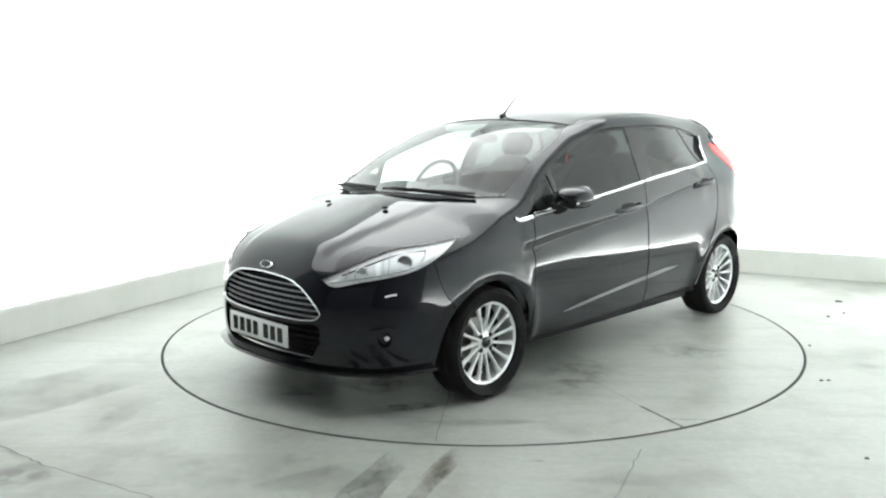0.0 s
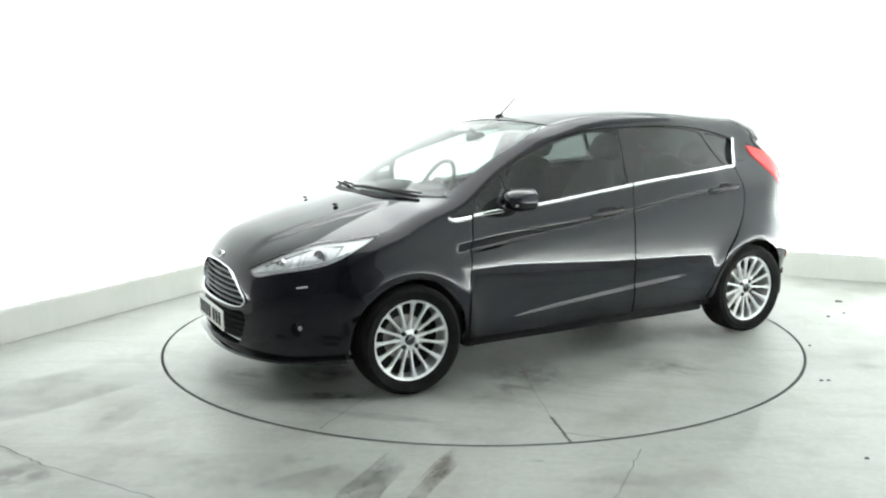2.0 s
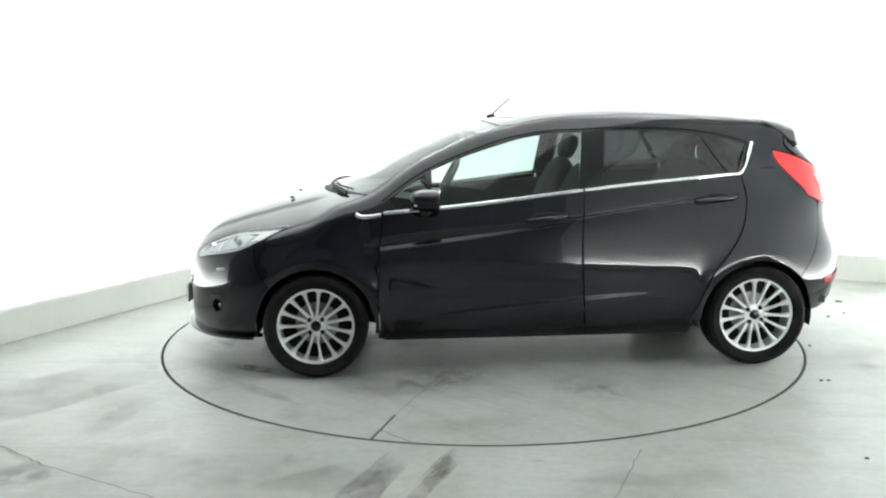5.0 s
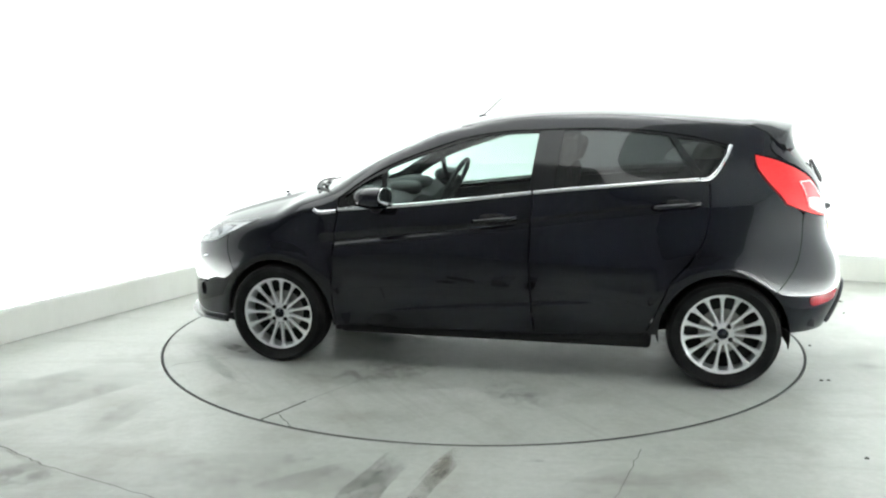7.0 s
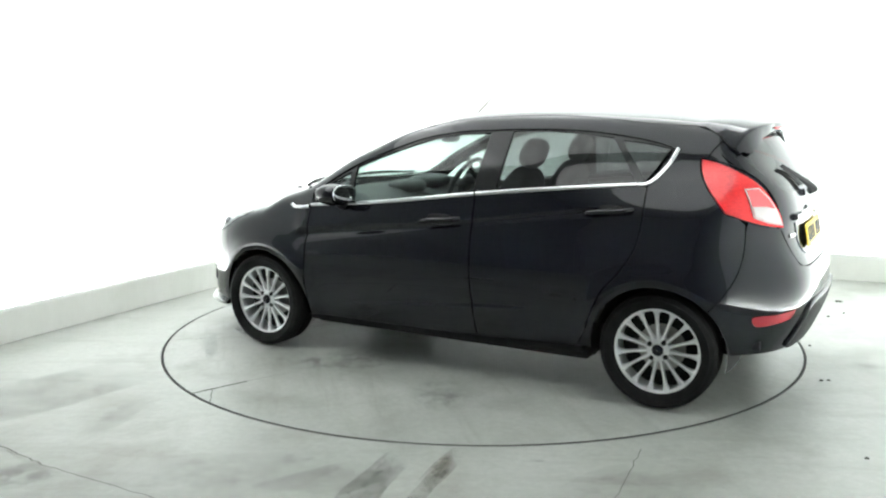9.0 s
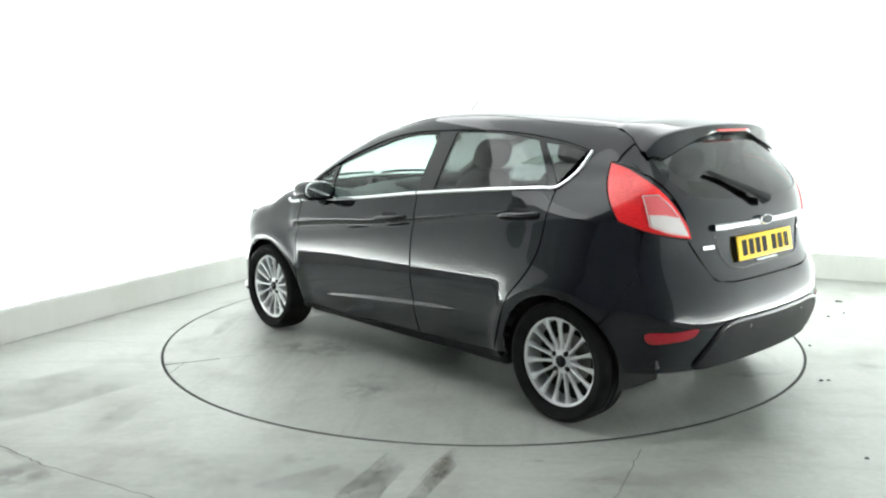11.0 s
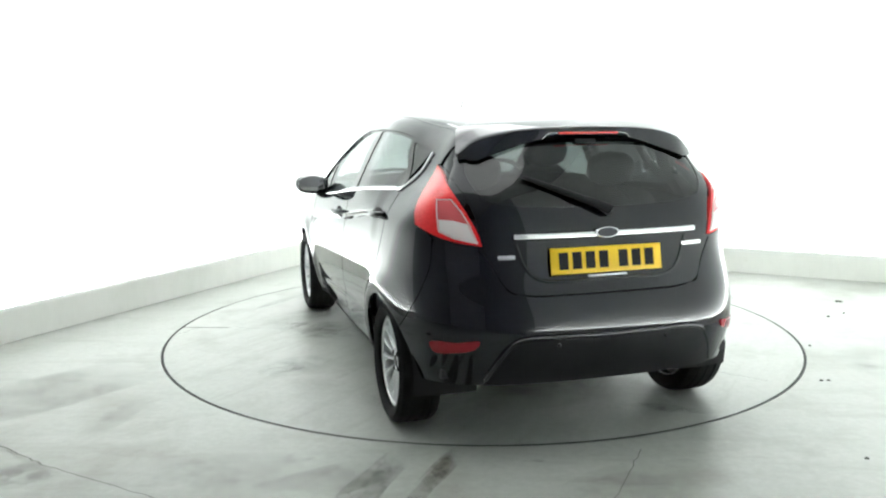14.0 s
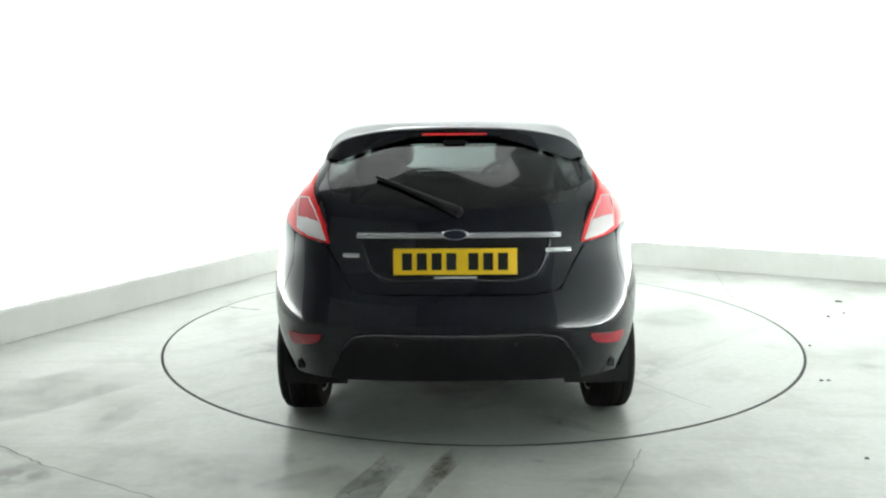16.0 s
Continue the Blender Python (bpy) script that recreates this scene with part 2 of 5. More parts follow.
for x, y, rx, ry, turn, m in ((-0.35, -1.55, 0.30, 0.05, 20, M_RUST), (-0.55, -1.2, 0.34, 0.14, 140, M_SMEAR), (0.93, 1.55, 0.26, 0.05, 105, M_SMEAR), (0.0, -1.75, 0.5, 0.05, 5, M_HAZE), (0.55, -0.95, 0.50, 0.22, 120, M_SMEAR), (0.25, -1.30, 0.42, 0.20, 15, M_HAZE), (-0.45, -0.95, 0.55, 0.28, 60, M_HAZE), (-1.15, -0.4, 0.45, 0.3, 130, M_SMEAR),
                              (-1.2, 0.75, 0.5, 0.3, 40, M_HAZE), (0.9, 0.9, 0.55, 0.3, 150, M_HAZE), (1.25, -0.55, 0.35, 0.18, 20, M_SMEAR), (0.1, 1.25, 0.55, 0.25, 10, M_SMEAR),
                              (-0.2, -0.35, 0.6, 0.4, 50, M_SMEAR), (-0.95, -1.35, 0.28, 0.12, 35, M_SMEAR), (1.5, 0.35, 0.3, 0.2, 80, M_HAZE)):
    part("grime_mark", patch_mesh(x, y, rx, ry, turn, 0.0012 + 0.0003 * abs(x)), m, turntable, smooth=False)


def floor_mark(name, bm, m, label, category):
    return tagged(link_mesh(name, bm, m), label, category, kind="structure")


for k, (x, y, rx, ry, turn, m) in enumerate(((-1.92, -2.42, 0.30, 0.12, 35, M_SMEAR), (-1.86, -2.36, 0.26, 0.09, -30, M_HAZE), (-1.75, -1.72, 0.38, 0.09, 76, M_HAZE), (-0.62, -2.42, 0.42, 0.14, 35, M_HAZE), (-0.16, -2.3, 0.34, 0.05, 70, M_RUST),
                                             (-0.77, -2.19, 0.10, 0.06, 40, M_SMEAR), (-1.05, -2.35, 0.5, 0.3, 20, M_HAZE), (0.23, -2.2, 0.08, 0.02, -10, M_SMEAR), (-2.3, -1.4, 0.9, 0.3, 50, M_HAZE), (0.6, -2.5, 0.5, 0.25, 40, M_HAZE), (2.35, -0.8, 0.5, 0.3, 60, M_HAZE))):
    floor_mark("floor_stain", patch_mesh(x, y, rx, ry, turn, 0.0012 + 0.0004 * k), m, "dark rubber and grime stain on the concrete", "stain")


def track_mesh(a, b_, w0, w1, z):
    """A flat tapered strip of smeared rubber."""
    bm = bmesh.new()
    a, b_ = Vector((*a, z)), Vector((*b_, z))
    side = (b_ - a).cross(Vector((0, 0, 1))).normalized()
    rows = []
    for i in range(21):
        p, k = a.lerp(b_, i / 20), w0 + (w1 - w0) * i / 20
        k0, k1 = (k * (1 + 0.25 * noise.noise(Vector((i * 0.5, a.x, q)))) for q in (1, 5))
        rows.append((bm.verts.new(p - side * k0), bm.verts.new(p + side * k1)))
    for (p, q), (r, t) in zip(rows, rows[1:]):
        bm.faces.new((p, q, t, r))
    bmesh.ops.recalc_face_normals(bm, faces=bm.faces)
    for f in bm.faces:
        if f.normal.z < 0:
            f.normal_flip()
    return bm


def tread_mesh(a, b_, w0, w1, z, lanes):
    """Rows of small slanted tread blocks printed along a track."""
    bm = bmesh.new()
    a, b_ = Vector((*a, z)), Vector((*b_, z))
    along = (b_ - a).normalized()
    side = along.cross(Vector((0, 0, 1))).normalized()
    n = int((b_ - a).length / 0.019)
    for i in range(n):
        k = w0 + (w1 - w0) * i / n
        for j in range(lanes):
            if noise.noise(Vector((i * 0.23, j * 0.9, a.x * 7))) < -0.08:
                continue
            u0, u1 = -k + 2 * k * (j + 0.1) / lanes, -k + 2 * k * (j + 0.85) / lanes
            lean = 0.010 if j % 2 else -0.010
            p = a + along * 0.019 * i
            q = [p + side * u0 - along * lean, p + side * u1 + along * lean, p + side * u1 + along * (lean + 0.010), p + side * u0 + along * (0.010 - lean)]
            f = bm.faces.new([bm.verts.new(v) for v in q])
            f.normal_update()
            if f.normal.z < 0:
                f.normal_flip()
    return bm


for a, b_, w0, w1, lanes in (((-0.295, -2.055), (-0.64, -3.1), 0.066, 0.105, 6), ((-0.08, -2.065), (-0.40, -3.1), 0.028, 0.045, 3)):
    floor_mark("tyre_track", track_mesh(a, b_, w0, w1, 0.0082), M_TRACK if lanes > 3 else M_HAZE, "dark smeared tyre track on the concrete", "tyre track")
    floor_mark("tread_print", tread_mesh(a, b_, w0, w1, 0.0092, lanes), M_BLOCK, "broken black tread print on the concrete", "tyre track")
for a, b_, w in (((-2.12, -2.09), (-1.82, -2.29), 0.004), ((-1.82, -2.29), (-1.2, -2.60), 0.0025), ((0.70, -2.07), (0.51, -2.56), 0.002), ((2.12, 1.93), (1.96, 0.85), 0.0018)):
    floor_mark("floor_joint", line_mesh(a, b_, w, 0.007, 0.01), M_JOINT, "thin dark joint in the concrete floor", "joint")
for x, y, r in ((2.743, 0.834, 0.03), (1.848, -1.098, 0.010), (1.886, -1.098, 0.010), (1.622, -2.139, 0.010), (2.05, -0.41, 0.008), (2.47, 0.35, 0.012), (2.62, 0.45, 0.008), (2.9, -0.1, 0.016), (2.95, -0.25, 0.012)):
    bm = bmesh.new()
    bmesh.ops.create_cone(bm, cap_ends=True, segments=14, radius1=r, radius2=r * 0.8, depth=0.006, matrix=Matrix.Translation((x, y, 0.003)))
    tagged(link_mesh("floor_plug", bm, M_JOINT), "small dark anchor plug set in the concrete floor", "plug", "floor plugs")

# thin dark line where kerb and floor meet
for a, b_ in ((room(0.004, -0.076), room(0.004, BOOTH)), (room(0.0, -0.076), room(LU - 0.09, -0.076))):
    floor_mark("floor_joint", line_mesh(a.xy, b_.xy, 0.005, 0.002, 0.004, 60), M_KERBLINE, "thin dark line along the foot of the kerb", "joint")


# ---- car body form: one smooth implicit surface (x forward, y left, z up, origin between the axles) ----
def spline(pts):
    """Natural cubic through (x, y) knots, straight beyond the ends."""
    xs, ys = np.array([p[0] for p in pts], float), np.array([p[1] for p in pts], float)
    n, h = len(xs), np.diff(xs)
    a, r = np.zeros((n, n)), np.zeros(n)
    a[0, 0] = a[-1, -1] = 1
    for i in range(1, n - 1):
        a[i, i - 1:i + 2] = h[i - 1], 2 * (h[i - 1] + h[i]), h[i]
        r[i] = 6 * ((ys[i + 1] - ys[i]) / h[i] - (ys[i] - ys[i - 1]) / h[i - 1])
    m = np.linalg.solve(a, r)
    s0 = (ys[1] - ys[0]) / h[0] - h[0] * m[1] / 6
    s1 = (ys[-1] - ys[-2]) / h[-1] + h[-1] * m[-2] / 6

    def at(x):
        x = np.asarray(x, float)
        i = np.clip(np.searchsorted(xs, x) - 1, 0, n - 2)
        c = np.clip(x, xs[0], xs[-1])
        t, u = c - xs[i], xs[i + 1] - c
        y = (m[i] * u ** 3 + m[i + 1] * t ** 3) / (6 * h[i]) + (ys[i] / h[i] - m[i] * h[i] / 6) * u + (ys[i + 1] / h[i] - m[i + 1] * h[i] / 6) * t
        return y + np.where(x < xs[0], (x - xs[0]) * s0, 0) + np.where(x > xs[-1], (x - xs[-1]) * s1, 0)
    return at


def sstep(a, b_, x):
    t = np.clip((np.asarray(x, float) - a) / (b_ - a), 0, 1)
    return t * t * (3 - 2 * t)


def smax(a, b_, k):
    h = np.maximum(k - np.abs(a - b_), 0) / k
    return np.maximum(a, b_) + h * h * h * k / 6


TOP_Z = spline([(-1.7, 1.366), (-1.3, 1.422), (-1.0, 1.449), (-0.65, 1.472), (-0.3, 1.474), (0.04, 1.446), (0.21, 1.413), (0.39, 1.362), (0.57, 1.297),
                (0.76, 1.22), (0.95, 1.122), (1.13, 1.023), (1.25, 0.984), (1.54, 0.905), (1.75, 0.842), (1.9, 0.785), (2.0, 0.72), (2.06, 0.66)])
WIDTH = spline([(-1.9, 0.79), (-1.6, 0.835), (-1.24, 0.855), (-0.8, 0.85), (0.0, 0.845), (0.8, 0.845), (1.24, 0.85), (1.5, 0.84), (1.9, 0.80)])
BELT_Z = spline([(-1.8, 1.12), (-1.15, 1.09), (-0.24, 1.014), (0.53, 0.93), (1.0, 0.893), (1.4, 0.83), (1.9, 0.70)])
SECTION = spline([(0.15, -0.10), (0.25, -0.055), (0.4, -0.018), (0.55, 0.0), (0.7, -0.006), (0.85, -0.03), (1.0, -0.055), (1.15, -0.075)])
NOSE_X = spline([(0.2, 2.035), (0.3, 2.05), (0.45, 2.05), (0.6, 2.035), (0.7, 2.0), (0.8, 1.93)])
TAIL_X = spline([(0.25, -1.80), (0.38, -1.86), (0.5, -1.895), (0.6, -1.89), (0.7, -1.855), (0.8, -1.815), (0.92, -1.80), (1.04, -1.77), (1.2, -1.685), (1.36, -1.575), (1.45, -1.50)])
CREASE_Z = spline([(-1.3, 0.99), (-0.81, 0.94), (-0.25, 0.862), (0.12, 0.812), (0.67, 0.748), (0.97, 0.711), (1.2, 0.68)])
LEDGE_Z = spline([(-0.607, 0.452), (0.151, 0.393), (0.724, 0.332)])
HUB_X, HUB_Z = 1.2445, 0.288


def side_y(x, z):
    h = np.maximum(z - BELT_Z(x), 0)
    y = WIDTH(x) + SECTION(np.minimum(z, BELT_Z(x)))
    y = y - 0.40 * h - 0.22 * h * h
    # rear cabin draws in above the shoulder
    y = y - 0.125 * sstep(-0.55, -1.35, x) * sstep(0.93, 1.2, z)
    # wheel arch flares
    for hx in (HUB_X, -HUB_X):
        r = np.hypot(x - hx, z - HUB_Z)
        y = y + 0.020 * np.exp(-((r - 0.365) / 0.055) ** 2)
    # groove through the handles: a down-facing scoop above the crease, a bright lip below it
    d = z - CREASE_Z(x)
    wide = 0.024 + 0.042 * sstep(-0.25, 0.8, x)
    live = sstep(1.0, 0.93, x) * sstep(-1.05, -0.9, x)
    groove = np.where(d > 0, 1 - sstep(0, 1, np.clip(d / wide, 0, 1)), np.exp(-np.abs(d) / 0.024))
    y = y + live * (0.010 * np.exp(-((d - 0.02) / 0.14) ** 2) - (0.012 + 0.012 * sstep(-0.2, 0.8, x)) * groove)
    # lower ledge on the doors
    zl = LEDGE_Z(x)
    live = sstep(0.80, 0.45, x) * sstep(-0.78, -0.35, x)
    y = y + live * (0.0085 * np.clip((zl - z) / 0.020, 0, 1) - 0.003 * np.exp(-np.abs(z - zl) / 0.03))
    return y


def body_field(p):
    x, y, z = p[..., 0], np.abs(p[..., 1]), p[..., 2]
    side = y - side_y(x, z)
    q = 0.36 * sstep(-0.2, 0.5, x)
    crown = 0.13 - 0.09 * sstep(0.1, 0.4, x) + 0.06 * sstep(1.1, 1.3, x)
    top = z - (TOP_Z(x + q * y * y) - crown * y * y)
    # hood centre dome between two soft creases
    yr = 0.30 + (1.95 - x) * 0.16
    top = top - 0.012 * sstep(yr + 0.05, yr - 0.02, y) * sstep(1.15, 1.3, x) * sstep(2.0, 1.85, x)
    front = x - (NOSE_X(z) - 0.2 * y ** 2 - 0.72 * y ** 4)
    rear = TAIL_X(z) + (0.10 + 0.20 * sstep(1.08, 1.28, z)) * y ** 2 + 1.05 * y ** 6 - x
    f = smax(side, top, 0.10)
    return smax(smax(f, front, 0.12), rear, 0.10)


FRAMES = {"L": ((0, 1.0, 0), (1, 0, 0), (0, 0, 1), (0, -1, 0)), "T": ((0, 0, 1.7), (1, 0, 0), (0, 1, 0), (0, 0, -1)),
          "F": ((2.2, 0, 0), (0, 1, 0), (0, 0, 1), (-1, 0, 0)), "R": ((-2.1, 0, 0), (0, 1, 0), (0, 0, 1), (1, 0, 0))}
for deg in (45, 135):
    c_, s_ = math.cos(radians(deg)), math.sin(radians(deg))
    FRAMES["A%d" % deg] = ((2.3 * c_, 2.3 * s_, 0), (-s_, c_, 0), (0, 0, 1), (-c_, -s_, 0))


def cast(o, d, far=1.6, steps=36):
    """First crossing of the body along rays o + s d."""
    n = len(o)
    d = np.broadcast_to(d, o.shape)
    lo, hi, todo = np.zeros(n), np.zeros(n), np.arange(n)
    best = np.full(n, 1e9)
    last = 0.0
    for s in np.linspace(0, far, steps):
        f = body_field(o[todo] + s * d[todo])
        better = f < best[todo]
        best[todo[better]] = f[better]
        lo[todo[better]] = hi[todo[better]] = s
        hit = f <= 0
        lo[todo[hit]], hi[todo[hit]] = last, s
        todo = todo[~hit]
        last = s
        if not len(todo):
            break
    for _ in range(15):
        m = (lo + hi) / 2
        inside = body_field(o + m[:, None] * d) <= 0
        hi, lo = np.where(inside, m, hi), np.where(inside, lo, m)
    return o + hi[:, None] * d


def to_body(fr, ab):
    ab = np.asarray(ab, float)
    o, e1, e2, d = (np.array(v, float) for v in FRAMES[fr])
    return cast(o + ab[:, :1] * e1 + ab[:, 1:2] * e2, np.broadcast_to(d, (len(ab), 3)))


def body_normal(p, h=0.004):
    g = np.stack([body_field(p + np.eye(3)[i] * h) - body_field(p - np.eye(3)[i] * h) for i in range(3)], 1)
    return g / np.linalg.norm(g, axis=1, keepdims=True)


def dense(pts, step=0.02, closed=False):
    """Points along a smooth curve through pts (centripetal Catmull-Rom)."""
    p = np.asarray(pts, float)
    n = len(p)
    out = []
    for i in range(n if closed else n - 1):
        p1, p2 = p[i], p[(i + 1) % n]
        p0 = p[(i - 1) % n] if closed or i > 0 else 2 * p1 - p2
        p3 = p[(i + 2) % n] if closed or i + 2 < n else 2 * p2 - p1
        t0 = 0.0
        t1 = t0 + max(np.linalg.norm(p1 - p0), 1e-6) ** 0.5
        t2 = t1 + max(np.linalg.norm(p2 - p1), 1e-6) ** 0.5
        t3 = t2 + max(np.linalg.norm(p3 - p2), 1e-6) ** 0.5
        k = max(1, int(np.linalg.norm(p2 - p1) / step))
        for t in np.linspace(t1, t2, k, endpoint=False):
            a1 = (t1 - t) / (t1 - t0) * p0 + (t - t0) / (t1 - t0) * p1
            a2 = (t2 - t) / (t2 - t1) * p1 + (t - t1) / (t2 - t1) * p2
            a3 = (t3 - t) / (t3 - t2) * p2 + (t - t2) / (t3 - t2) * p3
            b1 = (t2 - t) / (t2 - t0) * a1 + (t - t0) / (t2 - t0) * a2
            b2 = (t3 - t) / (t3 - t1) * a2 + (t - t1) / (t3 - t1) * a3
            out.append((t2 - t) / (t2 - t1) * b1 + (t - t1) / (t2 - t1) * b2)
    if not closed:
        out.append(p[-1])
    return np.array(out)


def run(fr, *curves, closed=False, step=0.02):
    """Smooth curves laid on the body, joined end to end (corners stay between curves)."""
    return to_body(fr, np.vstack([dense(c, step, closed) for c in curves]))


def edged(fr, pts, step=0.012):
    """Closed outline with straight edges and true corners."""
    return run(fr, *[[a, b_] for a, b_ in zip(pts, pts[1:] + pts[:1])], step=step)


def flat(fr, p3):
    o, e1, e2, d = (np.array(v, float) for v in FRAMES[fr])
    return np.stack([(p3 - o) @ e1, (p3 - o) @ e2], 1)


def inside_poly(poly, pts):
    x, y = pts[:, 0], pts[:, 1]
    res = np.zeros(len(pts), bool)
    j = len(poly) - 1
    for i in range(len(poly)):
        (xi, yi), (xj, yj) = poly[i], poly[j]
        if yi != yj:
            res ^= ((yi > y) != (yj > y)) & (x < (xj - xi) * (y - yi) / (yj - yi) + xi)
        j = i
    return res


def tidy(p):
    keep = [0]
    for i in range(1, len(p)):
        if np.linalg.norm(p[i] - p[keep[-1]]) > 0.004:
            keep.append(i)
    if np.linalg.norm(p[keep[-1]] - p[0]) < 0.004:
        keep.pop()
    return p[keep]


def panel_data(fr, loop, holes=(), off=0.0, depth=0.02, step=0.03, shift=(0, 0, 0), lines=None):
    """A pressed panel on the body inside a 3D loop: a skin with true normals and a turned-in rim."""
    rings = [tidy(np.asarray(r)) for r in (loop, *holes)]
    rings2 = [flat(fr, r) for r in rings]
    lo, hi = rings2[0].min(0), rings2[0].max(0)
    gx, gy = np.meshgrid(np.arange(lo[0] + step / 2, hi[0], step), np.arange(lo[1] + step / 2, hi[1], step))
    gx = gx + (np.arange(gx.shape[0]) % 2)[:, None] * step / 2
    grid = np.stack([gx.ravel(), gy.ravel()], 1)
    ok = inside_poly(rings2[0], grid)
    for r in rings2[1:]:
        ok &= ~inside_poly(r, grid)
    allb = np.vstack(rings2)
    grid = grid[ok]
    if len(grid):
        near = np.sqrt(((grid[:, None, :] - allb[None]) ** 2).sum(2).min(1))
        grid = grid[near > step * 0.45]
    if lines is not None:
        # rows of points along creases keep them crisp
        lines = lines[inside_poly(rings2[0], lines)]
        lines = lines[np.sqrt(((lines[:, None, :] - allb[None]) ** 2).sum(2).min(1)) > 0.006]
        far = np.array([np.min(np.abs(lines - g).sum(1)) for g in grid]) > 0.011
        grid = np.vstack([grid[far], lines])
    nb = len(allb)
    edges, k = [], 0
    for r in rings2:
        edges += [(k + i, k + (i + 1) % len(r)) for i in range(len(r))]
        k += len(r)
    pts2 = np.vstack([allb, grid]) if len(grid) else allb
    v2, _, f2, ov, _, _ = delaunay_2d_cdt([Vector(p) for p in pts2], edges, [], 0, 1e-6)
    v2 = np.array([(v.x, v.y) for v in v2])
    p3 = np.zeros((len(v2), 3))
    src = np.array([o[0] if o else -1 for o in ov])
    known3 = np.vstack(rings)
    isb = (src >= 0) & (src < nb)
    p3[isb] = known3[src[isb]]
    if (~isb).any():
        p3[~isb] = to_body(fr, v2[~isb])
    tris = np.array([t for t in f2 if len(t) == 3])
    cen = v2[tris].mean(1)
    keep = inside_poly(rings2[0], cen)
    for r in rings2[1:]:
        keep &= ~inside_poly(r, cen)
    tris = tris[keep]
    nrm = body_normal(p3)
    p3 = p3 + nrm * off + np.array(shift)
    fn = np.cross(p3[tris[:, 1]] - p3[tris[:, 0]], p3[tris[:, 2]] - p3[tris[:, 0]])
    flip = (fn * nrm[tris[:, 0]]).sum(1) < 0
    tris[flip] = tris[flip][:, ::-1]
    verts, faces, normals = [tuple(p) for p in p3], [tuple(t) for t in tris], [tuple(n) for n in nrm]
    if depth:
        back = {}
        for i in range(len(v2)):
            if isb[i]:
                back[src[i]] = i
        k = 0
        for r in rings2:
            n = len(r)
            ids = [back.get(k + i) for i in range(n)]
            ids = [i for i in ids if i is not None]
            top = len(verts)
            for j, i in enumerate(ids):
                a = p3[ids[j - 1]]
                c = p3[ids[(j + 1) % len(ids)]]
                rim = np.cross(c - a, nrm[i])
                rim = rim / (np.linalg.norm(rim) + 1e-9)
                verts += [tuple(p3[i]), tuple(p3[i] - nrm[i] * depth)]
                normals += [tuple(rim), tuple(rim)]
            m = len(ids)
            for j in range(m):
                a0, a1, b0, b1 = top + 2 * j, top + 2 * j + 1, top + 2 * ((j + 1) % m), top + 2 * ((j + 1) % m) + 1
                faces.append((a0, a1, b1, b0))
            k += n
    return verts, faces, normals


def skin(name, datas, material, parent, label="", mirror=False):
    """Link one or more panel patches as one mesh; mirror puts it on the car's other side."""
    verts, faces, normals = [], [], []
    for v, f, n in datas:
        k = len(verts)
        verts += v
        normals += n
        faces += [tuple(i + k for i in t) for t in f]
    if mirror:
        verts = [(x, -y, z) for x, y, z in verts]
        normals = [(x, -y, z) for x, y, z in normals]
        faces = [t[::-1] for t in faces]
    me = bpy.data.meshes.new(name)
    me.from_pydata(verts, [], faces)
    me.polygons.foreach_set("use_smooth", [True] * len(me.polygons))
    me.normals_split_custom_set_from_vertices(normals)
    me.materials.append(material)
    ob = new(name, me)
    ob.parent = parent
    return tagged(ob, label)


def both(name, datas, material, parent, label=""):
    """Left and right copies; parent may be a pair of left and right parts."""
    pl, pr = parent if isinstance(parent, tuple) else (parent, parent)
    return skin(name, datas, material, pl, label), skin(name, datas, material, pr, label, mirror=True)


def ribbon(bm, p, n, w, h):
    """A raised moulding of width w and height h along points p with surface normals n."""
    t = np.gradient(p, axis=0)
    s = np.cross(n, t)
    s /= np.linalg.norm(s, axis=1, keepdims=True)
    prof = [(-0.5, -0.3), (-0.5, 0.3), (-0.3, 0.85), (0, 1), (0.3, 0.85), (0.5, 0.3), (0.5, -0.3)]
    rows = [[bm.verts.new(Vector(p[i] + s[i] * w * a + n[i] * h * b_)) for a, b_ in prof] for i in range(len(p))]
    for i in range(len(rows) - 1):
        for j in range(len(prof) - 1):
            bm.faces.new((rows[i][j], rows[i][j + 1], rows[i + 1][j + 1], rows[i + 1][j]))
    bm.faces.new(rows[0])
    bm.faces.new(rows[-1][::-1])
    bmesh.ops.recalc_face_normals(bm, faces=bm.faces)
    return bm


def body_ribbon(fr, pts, w, h, off=0.0, step=0.02):
    p = run(fr, pts, step=step)
    n = body_normal(p)
    return ribbon(bmesh.new(), p + n * off, n, w, h)


def flipped(bm):
    """The same form on the car's other side."""
    for v in bm.verts:
        v.co.y = -v.co.y
    bmesh.ops.reverse_faces(bm, faces=bm.faces)
    return bm


